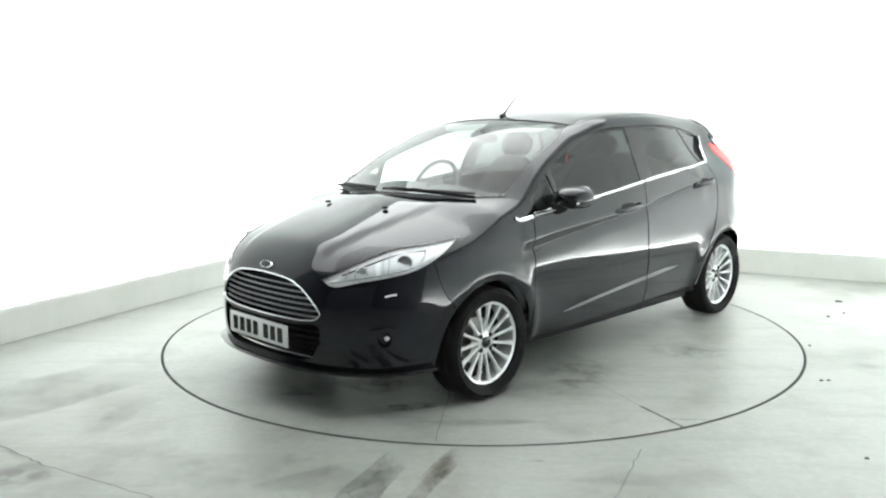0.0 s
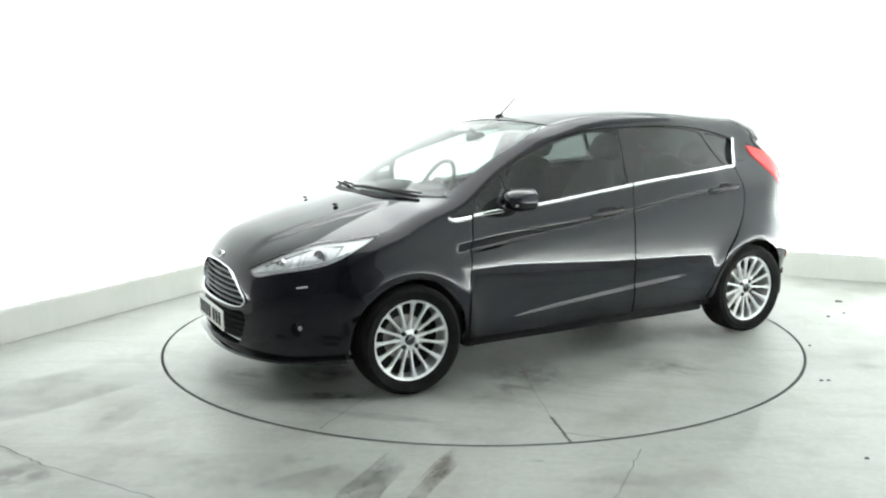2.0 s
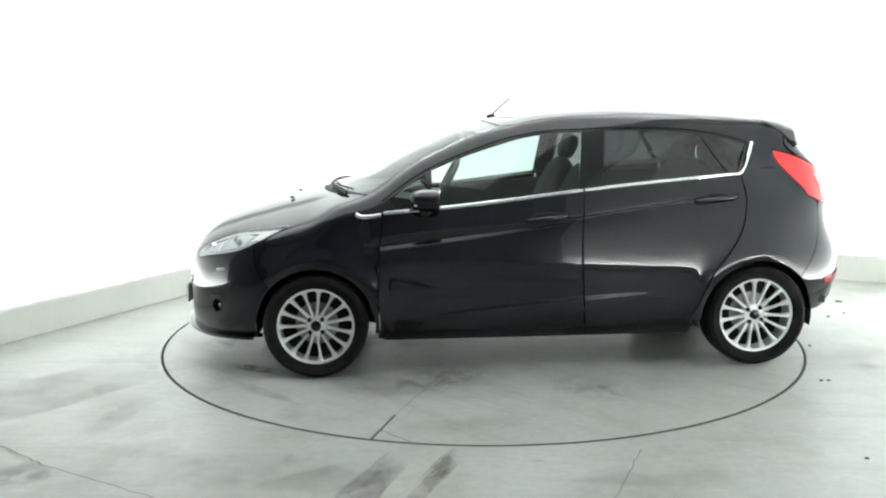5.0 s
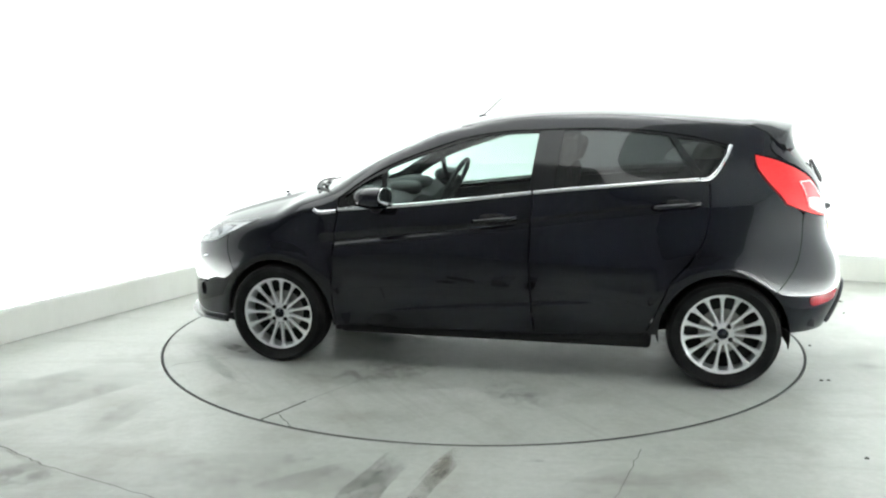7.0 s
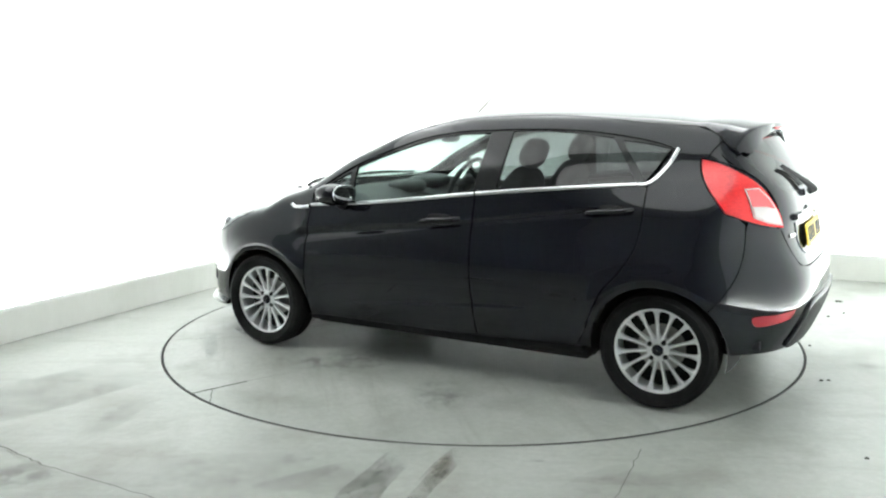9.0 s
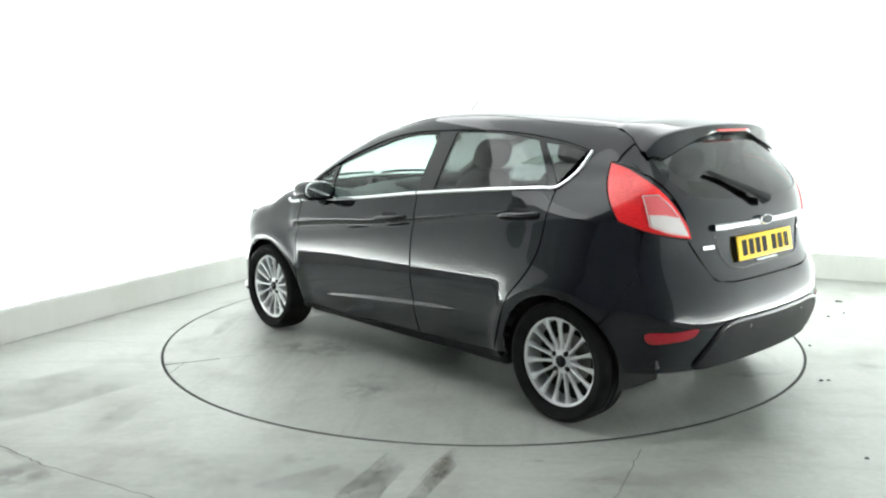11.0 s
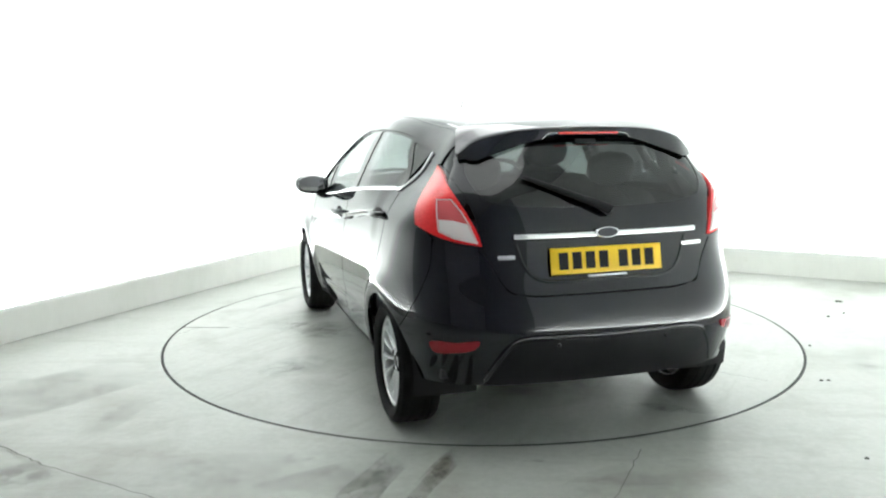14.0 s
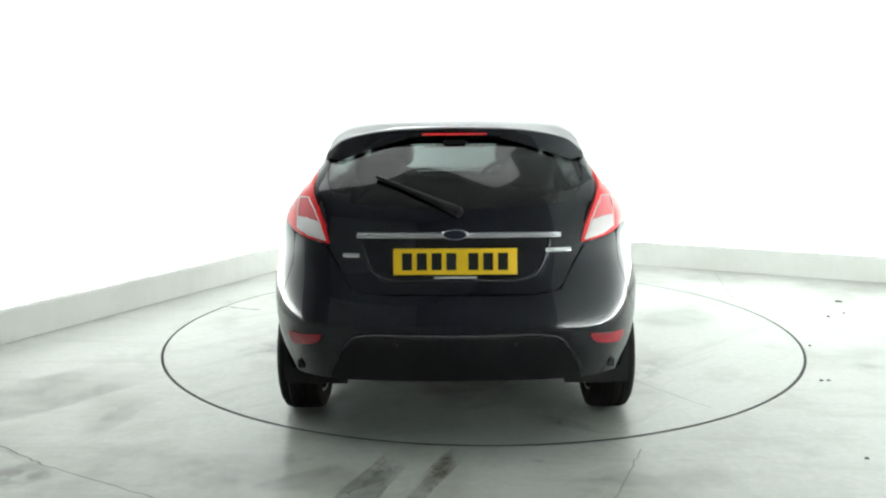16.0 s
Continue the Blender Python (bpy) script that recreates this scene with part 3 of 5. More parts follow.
def tube(bm, pts, radii, seg=10):
    """Round bar through points with a radius at each."""
    p = [Vector(q) for q in pts]
    rows = []
    for i, c in enumerate(p):
        t = (p[min(i + 1, len(p) - 1)] - p[max(i - 1, 0)]).normalized()
        a = t.cross(Vector((0, 0, 1)) if abs(t.z) < 0.9 else Vector((1, 0, 0))).normalized()
        b_ = t.cross(a)
        rows.append([bm.verts.new(c + (a * math.cos(2 * math.pi * k / seg) + b_ * math.sin(2 * math.pi * k / seg)) * radii[i]) for k in range(seg)])
    for r0, r1 in zip(rows, rows[1:]):
        for k in range(seg):
            bm.faces.new((r0[k], r0[(k + 1) % seg], r1[(k + 1) % seg], r1[k]))
    bm.faces.new(rows[0][::-1])
    bm.faces.new(rows[-1])
    bmesh.ops.recalc_face_normals(bm, faces=bm.faces)
    return bm


def revolve(bm, profile, seg=64, closed=False):
    """Turn a profile of (radius, y) about the y axis."""
    rows = []
    for k in range(seg):
        a = 2 * math.pi * k / seg
        rows.append([bm.verts.new((r * math.cos(a), y, r * math.sin(a))) for r, y in profile])
    m = len(profile)
    for k in range(seg):
        r0, r1 = rows[k], rows[(k + 1) % seg]
        for j in range(m if closed else m - 1):
            bm.faces.new((r0[j], r1[j], r1[(j + 1) % m], r0[(j + 1) % m]))
    bmesh.ops.recalc_face_normals(bm, faces=bm.faces)
    return bm


def blob(bm, centre, size, power=2.6, seg=24, ring=14, m=None):
    """Rounded box: a superellipsoid."""
    vs = bmesh.ops.create_uvsphere(bm, u_segments=seg, v_segments=ring, radius=1.0)["verts"]
    for v in vs:
        k = (abs(v.co.x) ** power + abs(v.co.y) ** power + abs(v.co.z) ** power) ** (-1 / power)
        v.co = Vector((v.co.x * k * size[0], v.co.y * k * size[1], v.co.z * k * size[2]))
    bmesh.ops.transform(bm, matrix=Matrix.Translation(centre) @ (m or Matrix.Identity(4)), verts=vs)
    return bm


# ---- car materials ----
M_PAINT = mat("black_car_paint", (0.004, 0.0046, 0.0075), 0.5, Specular_IOR_Level=0.012, Specular_Tint=(0.4, 0.6, 1.0, 1), Coat_Weight=1.0, Coat_Roughness=0.015, Coat_IOR=1.5)
nt, b = nodes_of(M_PAINT)
nt.links.new(ramp(nt, noise_tex(nt, 900, 2), [(0.3, (0.002, 0.0025, 0.0048)), (0.75, (0.006, 0.0066, 0.0112))]), b.inputs["Base Color"])
M_GLOSS = mat("gloss_black_trim", (0.006, 0.006, 0.007), 0.08)
M_TRIM = mat("textured_black_plastic", (0.008, 0.008, 0.009), 0.5, Specular_IOR_Level=0.14)
nt, b = nodes_of(M_TRIM)
bump(nt, b, noise_tex(nt, 500, 2), 0.3, 0.001)
nt.links.new(ramp(nt, noise_tex(nt, 5, 4), [(0.3, (0.007, 0.007, 0.008)), (0.7, (0.013, 0.013, 0.014))]), b.inputs["Base Color"])
M_CHROME = mat("chrome", (0.82, 0.83, 0.84), 0.07, 1.0)
M_SILVER = mat("silver_alloy_paint", (0.72, 0.73, 0.74), 0.3, 0.45, Coat_Weight=0.5)
M_SLAT = mat("satin_slat", (0.32, 0.33, 0.34), 0.3, 0.8)
nt, b = nodes_of(M_SILVER)
nt.links.new(ramp(nt, noise_tex(nt, 25, 4), [(0.3, (0.78, 0.79, 0.80)), (0.7, (0.86, 0.87, 0.88))]), b.inputs["Base Color"])
M_CHAMBER = mat("lamp_chamber_mirror", (0.60, 0.61, 0.63), 0.3, 0.4)
# non-metallic white stands in for what the mirrored reflector would reflect
M_BRIGHT = mat("lamp_reflector_white", (0.92, 0.93, 0.94), 0.25, 0.0)
M_RUBBER = mat("tyre_rubber", (0.010, 0.010, 0.010), 0.75, Specular_IOR_Level=0.12)
nt, b = nodes_of(M_RUBBER)
nt.links.new(ramp(nt, noise_tex(nt, 12, 4), [(0.3, (0.007, 0.007, 0.007)), (0.7, (0.015, 0.015, 0.015))]), b.inputs["Base Color"])
bump(nt, b, noise_tex(nt, 220, 2), 0.15, 0.001)
M_DARK = mat("underbody_black", (0.008, 0.008, 0.008), 0.9)
M_CABIN = mat("charcoal_cabin_cloth", (0.022, 0.022, 0.024), 0.85)
nt, b = nodes_of(M_CABIN)
nt.links.new(ramp(nt, noise_tex(nt, 30, 3), [(0.3, (0.014, 0.014, 0.016)), (0.7, (0.034, 0.034, 0.036))]), b.inputs["Base Color"])
M_DASH = mat("soft_black_dash", (0.028, 0.028, 0.03), 0.6)
M_HEAD = mat("pale_headlining", (0.42, 0.42, 0.40), 0.9)
M_RED = mat("red_lamp_lens", (0.8, 0.012, 0.014), 0.3, Specular_IOR_Level=0.35, Coat_Weight=0.9, Coat_Roughness=0.04)
M_REFL = mat("dark_red_reflector", (0.22, 0.006, 0.012), 0.25)
nt, b = nodes_of(M_RED)
nt.links.new(ramp(nt, noise_tex(nt, 60, 2, stretch=(1, 1, 3)), [(0.35, (0.80, 0.012, 0.016)), (0.65, (0.92, 0.022, 0.026))]), b.inputs["Base Color"])
M_PINK = mat("pale_red_lamp_lens", (0.74, 0.13, 0.14), 0.15, Coat_Weight=1.0)
M_CLEAR = mat("clear_lamp_lens", (0.86, 0.80, 0.80), 0.1, 0.0, Coat_Weight=1.0)
M_YELLOW = mat("yellow_plate", (0.85, 0.56, 0.012), 0.35)
M_WHITEPLATE = mat("white_plate", (0.80, 0.81, 0.80), 0.35)
M_INK = mat("plate_black", (0.008, 0.008, 0.008), 0.6, Specular_IOR_Level=0.2)
M_BADGE = mat("badge_dark", (0.010, 0.012, 0.020), 0.2)
M_STEEL = mat("brake_disc_steel", (0.35, 0.34, 0.33), 0.4, 0.9)


def glass_material(name, tint, extra=1.0):
    """Thin tinted pane, alike from both sides: lets light through by its tint and mirrors more at a glance."""
    m = bpy.data.materials.new(name)
    m.use_nodes = True
    nt = m.node_tree
    nt.nodes.remove(nt.nodes["Principled BSDF"])
    tr = nt.nodes.new("ShaderNodeBsdfTransparent")
    tr.inputs[0].default_value = (*tint, 1)
    gl = nt.nodes.new("ShaderNodeBsdfGlossy")
    gl.inputs["Roughness"].default_value = 0.015
    lw = nt.nodes.new("ShaderNodeLayerWeight")
    lw.inputs["Blend"].default_value = 0.5
    pw = nt.nodes.new("ShaderNodeMath")
    pw.operation = "POWER"
    pw.inputs[1].default_value = 4.5
    ma = nt.nodes.new("ShaderNodeMath")
    ma.operation = "MULTIPLY_ADD"
    ma.inputs[1].default_value = 0.9
    ma.inputs[2].default_value = 0.055 * extra
    mx = nt.nodes.new("ShaderNodeMixShader")
    for a, s in ((lw.outputs["Facing"], pw.inputs[0]), (pw.outputs[0], ma.inputs[0]), (ma.outputs[0], mx.inputs[0]), (tr.outputs[0], mx.inputs[1]), (gl.outputs[0], mx.inputs[2]), (mx.outputs[0], nt.nodes["Material Output"].inputs[0])):
        nt.links.new(a, s)
    return m


M_GLASS = glass_material("clear_window_glass", (0.64, 0.73, 0.70), 1.0)
M_TINT = glass_material("privacy_window_glass", (0.19, 0.205, 0.205), 1.2)
M_REARGLASS = glass_material("dark_rear_glass", (0.13, 0.14, 0.14), 1.2)
M_LENS = glass_material("headlight_lens", (0.94, 0.95, 0.95), 0.8)


# ---- car: panels ----
car = tagged(new("car"), "glossy black five-door hatchback with silver alloy wheels, standing on a turntable", "car")


def arc(hx, r, a0, a1, n=24):
    return [(hx + r * math.cos(radians(a0 + (a1 - a0) * i / n)), HUB_Z + r * math.sin(radians(a0 + (a1 - a0) * i / n))) for i in range(n + 1)]


def belt(x0, x1, lift=0.0, n=10):
    return [(x, float(BELT_Z(x)) + lift) for x in np.linspace(x0, x1, n)]


ARCH = 0.328
# hood
HL_TOP = [(-1.099, 0.664), (-1.02, 0.70), (-0.888, 0.754), (-0.757, 0.795), (-0.596, 0.815), (-0.442, 0.838)]
HL_LOW = [(-0.442, 0.838), (-0.488, 0.799), (-0.556, 0.751), (-0.649, 0.707), (-0.78, 0.678), (-0.911, 0.657), (-1.045, 0.634), (-1.099, 0.664)]
hl_top, hl_low = run("A45", HL_TOP), run("A45", HL_LOW)


def mir(p):
    return np.asarray(p)[::-1] * np.array([1, -1, 1])


hood_edge = run("T", [(1.392, 0.757), (1.19, 0.78), (1.0, 0.782), (0.905, 0.775)])
HOOD_BACK = [(0.915, 0.765), (1.0, 0.66), (1.14, 0.42), (1.205, 0.2), (1.222, 0.0)]
hood_back = run("T", HOOD_BACK)
hood_front = run("T", [(1.972, 0.0), (1.968, 0.2), (1.957, 0.32), (1.949, 0.398)])
half = np.vstack([hood_front, hl_top, hood_edge, hood_back])
half = half[::-1]
hood = skin("hood", [panel_data("T", np.vstack([half, mir(half)]), depth=0.025)], M_PAINT, car, "domed black hood with two soft creases")

# windscreen, its black border and the roof
WS_SIDE = [(0.985, 0.672), (0.82, 0.66), (0.64, 0.636), (0.445, 0.602), (0.28, 0.565), (0.2, 0.546)]
ws_base = run("T", [(1.212, 0.0), (1.195, 0.2), (1.13, 0.42), (0.985, 0.672)])
ws_top = run("T", [(0.2, 0.546), (0.245, 0.3), (0.262, 0.0)])
ws = np.vstack([ws_base, run("T", WS_SIDE), ws_top])
windscreen = skin("windscreen", [panel_data("T", np.vstack([ws, mir(ws)]), off=-0.004, depth=0.008)], M_GLASS, car, "raked clear windscreen")
SEAM = [(0.195, 0.551), (-0.1, 0.56), (-0.6, 0.56), (-1.0, 0.545), (-1.3, 0.515), (-1.36, 0.507)]
roof_half = np.vstack([run("T", [(0.257, 0.0), (0.24, 0.3), (0.195, 0.551)]), run("T", SEAM), run("T", [(-1.36, 0.507), (-1.40, 0.3), (-1.41, 0.0)])])
roof = skin("roof", [panel_data("T", np.vstack([roof_half, mir(roof_half)]), depth=0.03)], M_PAINT, car)
for s in (1, -1):
    p = run("T", [(x, y) for x, y in SEAM])
    n = body_normal(p)
    bm = ribbon(bmesh.new(), p - n * 0.001, n, 0.010, 0.002)
    part("roof_moulding", bm if s > 0 else flipped(bm), M_GLOSS, roof, "slim black moulding along the roof edge")

# side frames round the windows
DLO = [(0.87, 0.972), (0.743, 1.065), (0.589, 1.152), (0.37, 1.239), (0.153, 1.307), (-0.066, 1.341), (-0.251, 1.35), (-0.5, 1.357), (-0.75, 1.351),
       (-0.931, 1.333), (-1.132, 1.297), (-1.255, 1.262)]
DLO_LOW = [(-1.255, 1.262), (-1.235, 1.205), (-1.19, 1.13), (-1.14, 1.092)]
frame_top = np.vstack([run("T", WS_SIDE), run("T", SEAM)])
side_outer = np.vstack([frame_top, run("L", [(-1.35, 1.345), (-1.30, 1.29), (-1.275, 1.262)], DLO_LOW, belt(-1.14, 0.87), [(0.87, 0.90), (0.895, 0.955)])])
dlo = run("L", DLO, DLO_LOW, belt(-1.13, 0.865, 0.006))
both("side_frame", [panel_data("L", side_outer, [dlo], depth=0.03)], M_PAINT, car, "black roof rail and pillars")

# fenders
fender_loop = np.vstack([run("L", [(1.392, 0.832), (1.47, 0.797), (1.565, 0.75)], [(1.568, 0.745), (1.562, 0.66), (1.53, 0.575), (1.491, 0.513)], arc(HUB_X, ARCH, 42, 188),
                                  [(0.905, 0.236), (0.898, 0.236)], [(0.898, 0.24), (0.906, 0.5), (0.892, 0.7), (0.868, 0.895)], [(0.866, 0.905), (0.893, 0.955)]), hood_edge[::-1]])
fender = both("front_fender", [panel_data("L", fender_loop)], M_PAINT, car)

# doors
def crease_rows(x0, x1):
    xs = np.arange(x0, x1, 0.012)
    rows = [np.stack([xs, CREASE_Z(xs) + k], 1) for k in (-0.05, -0.032, -0.018, -0.008, 0.0)]
    wide = 0.024 + 0.042 * sstep(-0.25, 0.8, xs)
    rows += [np.stack([xs, CREASE_Z(xs) + wide * k], 1) for k in (0.25, 0.5, 0.75, 1.0)]
    rows += [np.stack([xs, LEDGE_Z(xs) + k], 1) for k in (-0.032, -0.022, -0.011, 0.0, 0.010, 0.024)]
    return np.vstack(rows)


fd = run("L", belt(0.862, -0.236, -0.004), [(-0.238, 1.0), (-0.225, 0.65), (-0.25, 0.252)], [(-0.255, 0.248), (0.3, 0.24), (0.888, 0.238)], [(0.89, 0.245), (0.898, 0.5), (0.884, 0.7), (0.862, 0.89)])
front_door = both("front_door", [panel_data("L", fd, step=0.03, lines=crease_rows(-0.25, 0.9))], M_PAINT, car, "creased black front door")
rd = run("L", belt(-0.246, -1.142, -0.004), [(-1.148, 1.07), (-1.152, 0.93), (-1.125, 0.79), (-1.055, 0.672), (-0.972, 0.572), (-0.925, 0.47), (-0.88, 0.36), (-0.84, 0.275)],
         [(-0.83, 0.268), (-0.5, 0.256), (-0.262, 0.249)], [(-0.26, 0.255), (-0.235, 0.65), (-0.246, 1.0)])
rear_door = both("rear_door", [panel_data("L", rd, step=0.03, lines=crease_rows(-1.2, -0.24))], M_PAINT, car, "creased black rear door")

# rear quarters
quarter_loop = np.vstack([run("L", [(-1.155, 1.075), (-1.16, 0.93), (-1.133, 0.79), (-1.063, 0.665), (-0.98, 0.565), (-0.933, 0.465), (-0.888, 0.355), (-0.85, 0.275)],
                                   [(-0.85, 0.272), (-0.9, 0.275)], arc(-HUB_X, ARCH, -4, 136),
                                   [(-1.483, 0.518), (-1.53, 0.575), (-1.585, 0.67), (-1.61, 0.78), (-1.612, 0.92)]),
                          run("A135", [(0.60, 0.948), (0.54, 0.967)], [(0.537, 0.972), (0.513, 1.04), (0.511, 1.11), (0.538, 1.212)]),
                          run("L", [(-1.42, 1.25), (-1.47, 1.315)]), run("T", [(-1.45, 0.485), (-1.36, 0.507)]), run("L", [(-1.35, 1.345), (-1.30, 1.29), (-1.275, 1.262)], [(-1.27, 1.258), (-1.247, 1.2), (-1.2, 1.13), (-1.155, 1.085)])])
quarter = both("rear_quarter", [panel_data("L", quarter_loop)], M_PAINT, car)

# sills
sill_loop = run("L", [(0.9, 0.228), (0.3, 0.23), (-0.3, 0.24), (-0.86, 0.262)], [(-0.86, 0.258), (-0.88, 0.238), (-0.87, 0.228)], [(-0.86, 0.226), (0, 0.208), (0.88, 0.20)], [(0.9, 0.202), (0.905, 0.213), (0.9, 0.226)])
both("sill", [panel_data("L", sill_loop, off=-0.004, depth=0.08)], M_TRIM, car, "dull black plastic sill")

# windows
W_FRONT = run("L", [(0.572, 0.955), (0.59, 1.04), (0.594, 1.136)], [(0.594, 1.14), (0.45, 1.197), (0.274, 1.255), (0.1, 1.306), (-0.05, 1.33), (-0.15, 1.336), (-0.255, 1.34)], [(-0.256, 1.335), (-0.235, 1.18), (-0.218, 1.02)], belt(-0.215, 0.565, 0.006))
W_REAR = run("L", [(-0.35, 1.035), (-0.37, 1.2), (-0.39, 1.345)], [(-0.392, 1.348), (-0.55, 1.352), (-0.75, 1.342), (-0.94, 1.318)], [(-0.945, 1.315), (-1.02, 1.2), (-1.09, 1.098)], belt(-1.085, -0.352, 0.006))
W_QUART = run("L", [(-0.99, 1.305), (-1.118, 1.288), (-1.235, 1.258)], [(-1.238, 1.25), (-1.2, 1.17), (-1.14, 1.105)], [(-1.135, 1.105), (-1.06, 1.2), (-0.988, 1.3)])
W_TRI = run("L", [(0.83, 0.982), (0.72, 1.062), (0.632, 1.108)], [(0.63, 1.1), (0.612, 0.965)], [(0.62, 0.945), (0.8, 0.932), (0.828, 0.975)])
both("window_pane", [panel_data("L", W_FRONT, off=-0.012, depth=0.005)], M_GLASS, front_door, "lightly tinted window pane")
both("quarter_light", [panel_data("L", W_TRI, off=-0.012, depth=0.005)], M_GLASS, front_door, "small triangular window pane")
both("window_pane", [panel_data("L", W_REAR, off=-0.012, depth=0.005)], M_TINT, rear_door, "dark privacy window pane")
both("quarter_window", [panel_data("L", W_QUART, off=-0.012, depth=0.005)], M_TINT, quarter, "dark privacy window pane")
both("window_surround", [panel_data("L", dlo, [W_FRONT, W_REAR, W_QUART, W_TRI], off=-0.008, depth=0.02, step=0.05)], M_GLOSS, car, "glossy black window pillars")


def chrome_line(fr, pts, parent, w=0.02, h=0.008):
    for s, p in zip((1, -1), parent):
        bm = body_ribbon(fr, pts, w, h, 0.002)
        part("chrome_strip", bm if s > 0 else flipped(bm), M_CHROME, p, "thin chrome waistline strip")


chrome_line("L", [(1.012, 0.902), (0.99, 0.891), (0.95, 0.889), (0.875, 0.898)], fender)
chrome_line("L", belt(0.862, -0.236, 0.002), front_door)
chrome_line("L", belt(-0.246, -1.1, 0.002), rear_door)
chrome_line("L", [(-1.105, 1.088), (-1.145, 1.092), (-1.18, 1.118), (-1.23, 1.19), (-1.262, 1.262)], quarter)

# front bumper: middle and wrapped corners
seam_f = run("F", [(0.5, 0.225), (0.5, 0.4), (0.5, 0.62)])
cut = hl_low[np.argmin(np.abs(hl_low[:, 1] - 0.5) + (hl_low[:, 2] > 0.68) * 9):]
seam_f = seam_f[seam_f[:, 2] < cut[0][2] - 0.01]
mid_half = np.vstack([run("F", [(0.0, 0.225), (0.25, 0.225), (0.49, 0.225)]), seam_f, cut, hood_front[::-1]])
GRILLE = [(0.0, 0.66), (0.12, 0.656), (0.243, 0.64), (0.33, 0.60), (0.395, 0.545), (0.428, 0.502), (0.41, 0.478), (0.34, 0.466), (0.2, 0.463), (0.0, 0.462)]
INTAKE = [(0.0, 0.44), (0.3, 0.44), (0.395, 0.448), (0.425, 0.425), (0.42, 0.37), (0.385, 0.30), (0.345, 0.268), (0.2, 0.26), (0.0, 0.258)]


def mirrored_loop(fr, pts):
    h = run(fr, pts, step=0.015)
    return np.vstack([h, mir(h)[1:-1]])


grille_loop, intake_loop = mirrored_loop("F", GRILLE), mirrored_loop("F", INTAKE)
mid = panel_data("F", np.vstack([mid_half, mir(mid_half)[1:-1]]), [grille_loop, intake_loop], depth=0.04)
low_cut = hl_low[:np.argmin(np.abs(hl_low[:, 1] - 0.5) + (hl_low[:, 2] > 0.68) * 9) + 1]
start = np.argmin(np.abs(low_cut[:, 0] - 1.565))
corner_loop = np.vstack([seam_f, low_cut[start:][::-1], run("L", [(1.572, 0.745), (1.566, 0.66), (1.534, 0.573), (1.495, 0.511)], arc(HUB_X, ARCH, 41.4, -8, 14), [(1.56, 0.232), (1.58, 0.226)]),
                         run("A45", [(-0.54, 0.226), (-0.7, 0.222), (-0.9, 0.222), (-1.06, 0.225)])])
FOG = [(-0.828, 0.389), (-0.817, 0.415), (-0.793, 0.427), (-0.769, 0.415), (-0.758, 0.389), (-0.769, 0.362), (-0.793, 0.350), (-0.817, 0.362)]
fog_loop = run("A45", FOG, closed=True, step=0.01)
cl = panel_data("A45", corner_loop, [fog_loop], depth=0.04)
cr = ([(x, -y, z) for x, y, z in cl[0]], [t[::-1] for t in cl[1]], [(x, -y, z) for x, y, z in cl[2]])
front_bumper = skin("front_bumper", [mid, cl, cr], M_PAINT, car, "black front bumper wrapped round the corners")
both("fog_lamp", [panel_data("A45", fog_loop, off=-0.03, depth=0.0, step=0.02)], M_GLOSS, front_bumper, "small round fog lamp")
for s in (1, -1):
    bm = body_ribbon("A45", FOG + FOG[:1], 0.004, 0.003, 0.001, 0.01)
    part("fog_lamp_ring", bm if s > 0 else flipped(bm), M_GLOSS, front_bumper, "thin gloss black ring")
    c = to_body("A45", [(-0.782, 0.389)])[0]
    nn = Vector(body_normal(np.array([c]))[0])
    bm = revolve(bmesh.new(), [(0.022, -0.012), (0.022, -0.004), (0.018, 0.0), (0.010, 0.005), (0.001, 0.007)], 24)
    bmesh.ops.transform(bm, matrix=Matrix.Translation(Vector(c) - nn * 0.016) @ nn.to_track_quat("Y", "Z").to_matrix().to_4x4(), verts=bm.verts)
    part("fog_lens", bm if s > 0 else flipped(bm), M_CHROME, front_bumper, "bright domed fog lens")
    bm = body_ribbon("A45", [(-0.86, 0.432), (-0.80, 0.447), (-0.74, 0.442)], 0.010, 0.008, 0.001, 0.01)
    part("fog_brow", bm if s > 0 else flipped(bm), M_PAINT, front_bumper, "short brow over the fog lamp")
    bm = body_ribbon("A45", [(-0.79, 0.594), (-0.735, 0.603)], 0.008, 0.003, 0.002, 0.01)
    part("washer_cover", bm if s > 0 else flipped(bm), M_SILVER, front_bumper, "small headlight washer cover")
# lip under the bumper
lip_pts = [(-0.57, 0.228), (-0.65, 0.225), (-0.72, 0.224), (-0.8, 0.222), (-0.9, 0.222), (-1.06, 0.225)]
p = np.vstack([run("A45", lip_pts), run("F", [(0.46, 0.225), (0.2, 0.228), (0.0, 0.228)])])
p = np.vstack([p, mir(p)[1:]])
n = body_normal(p)
n[:, 2] = 0
n /= np.linalg.norm(n, axis=1, keepdims=True)
part("front_lip", ribbon(bmesh.new(), p + n * 0.008, n, 0.026, 0.032), M_GLOSS, front_bumper, "black lower lip")

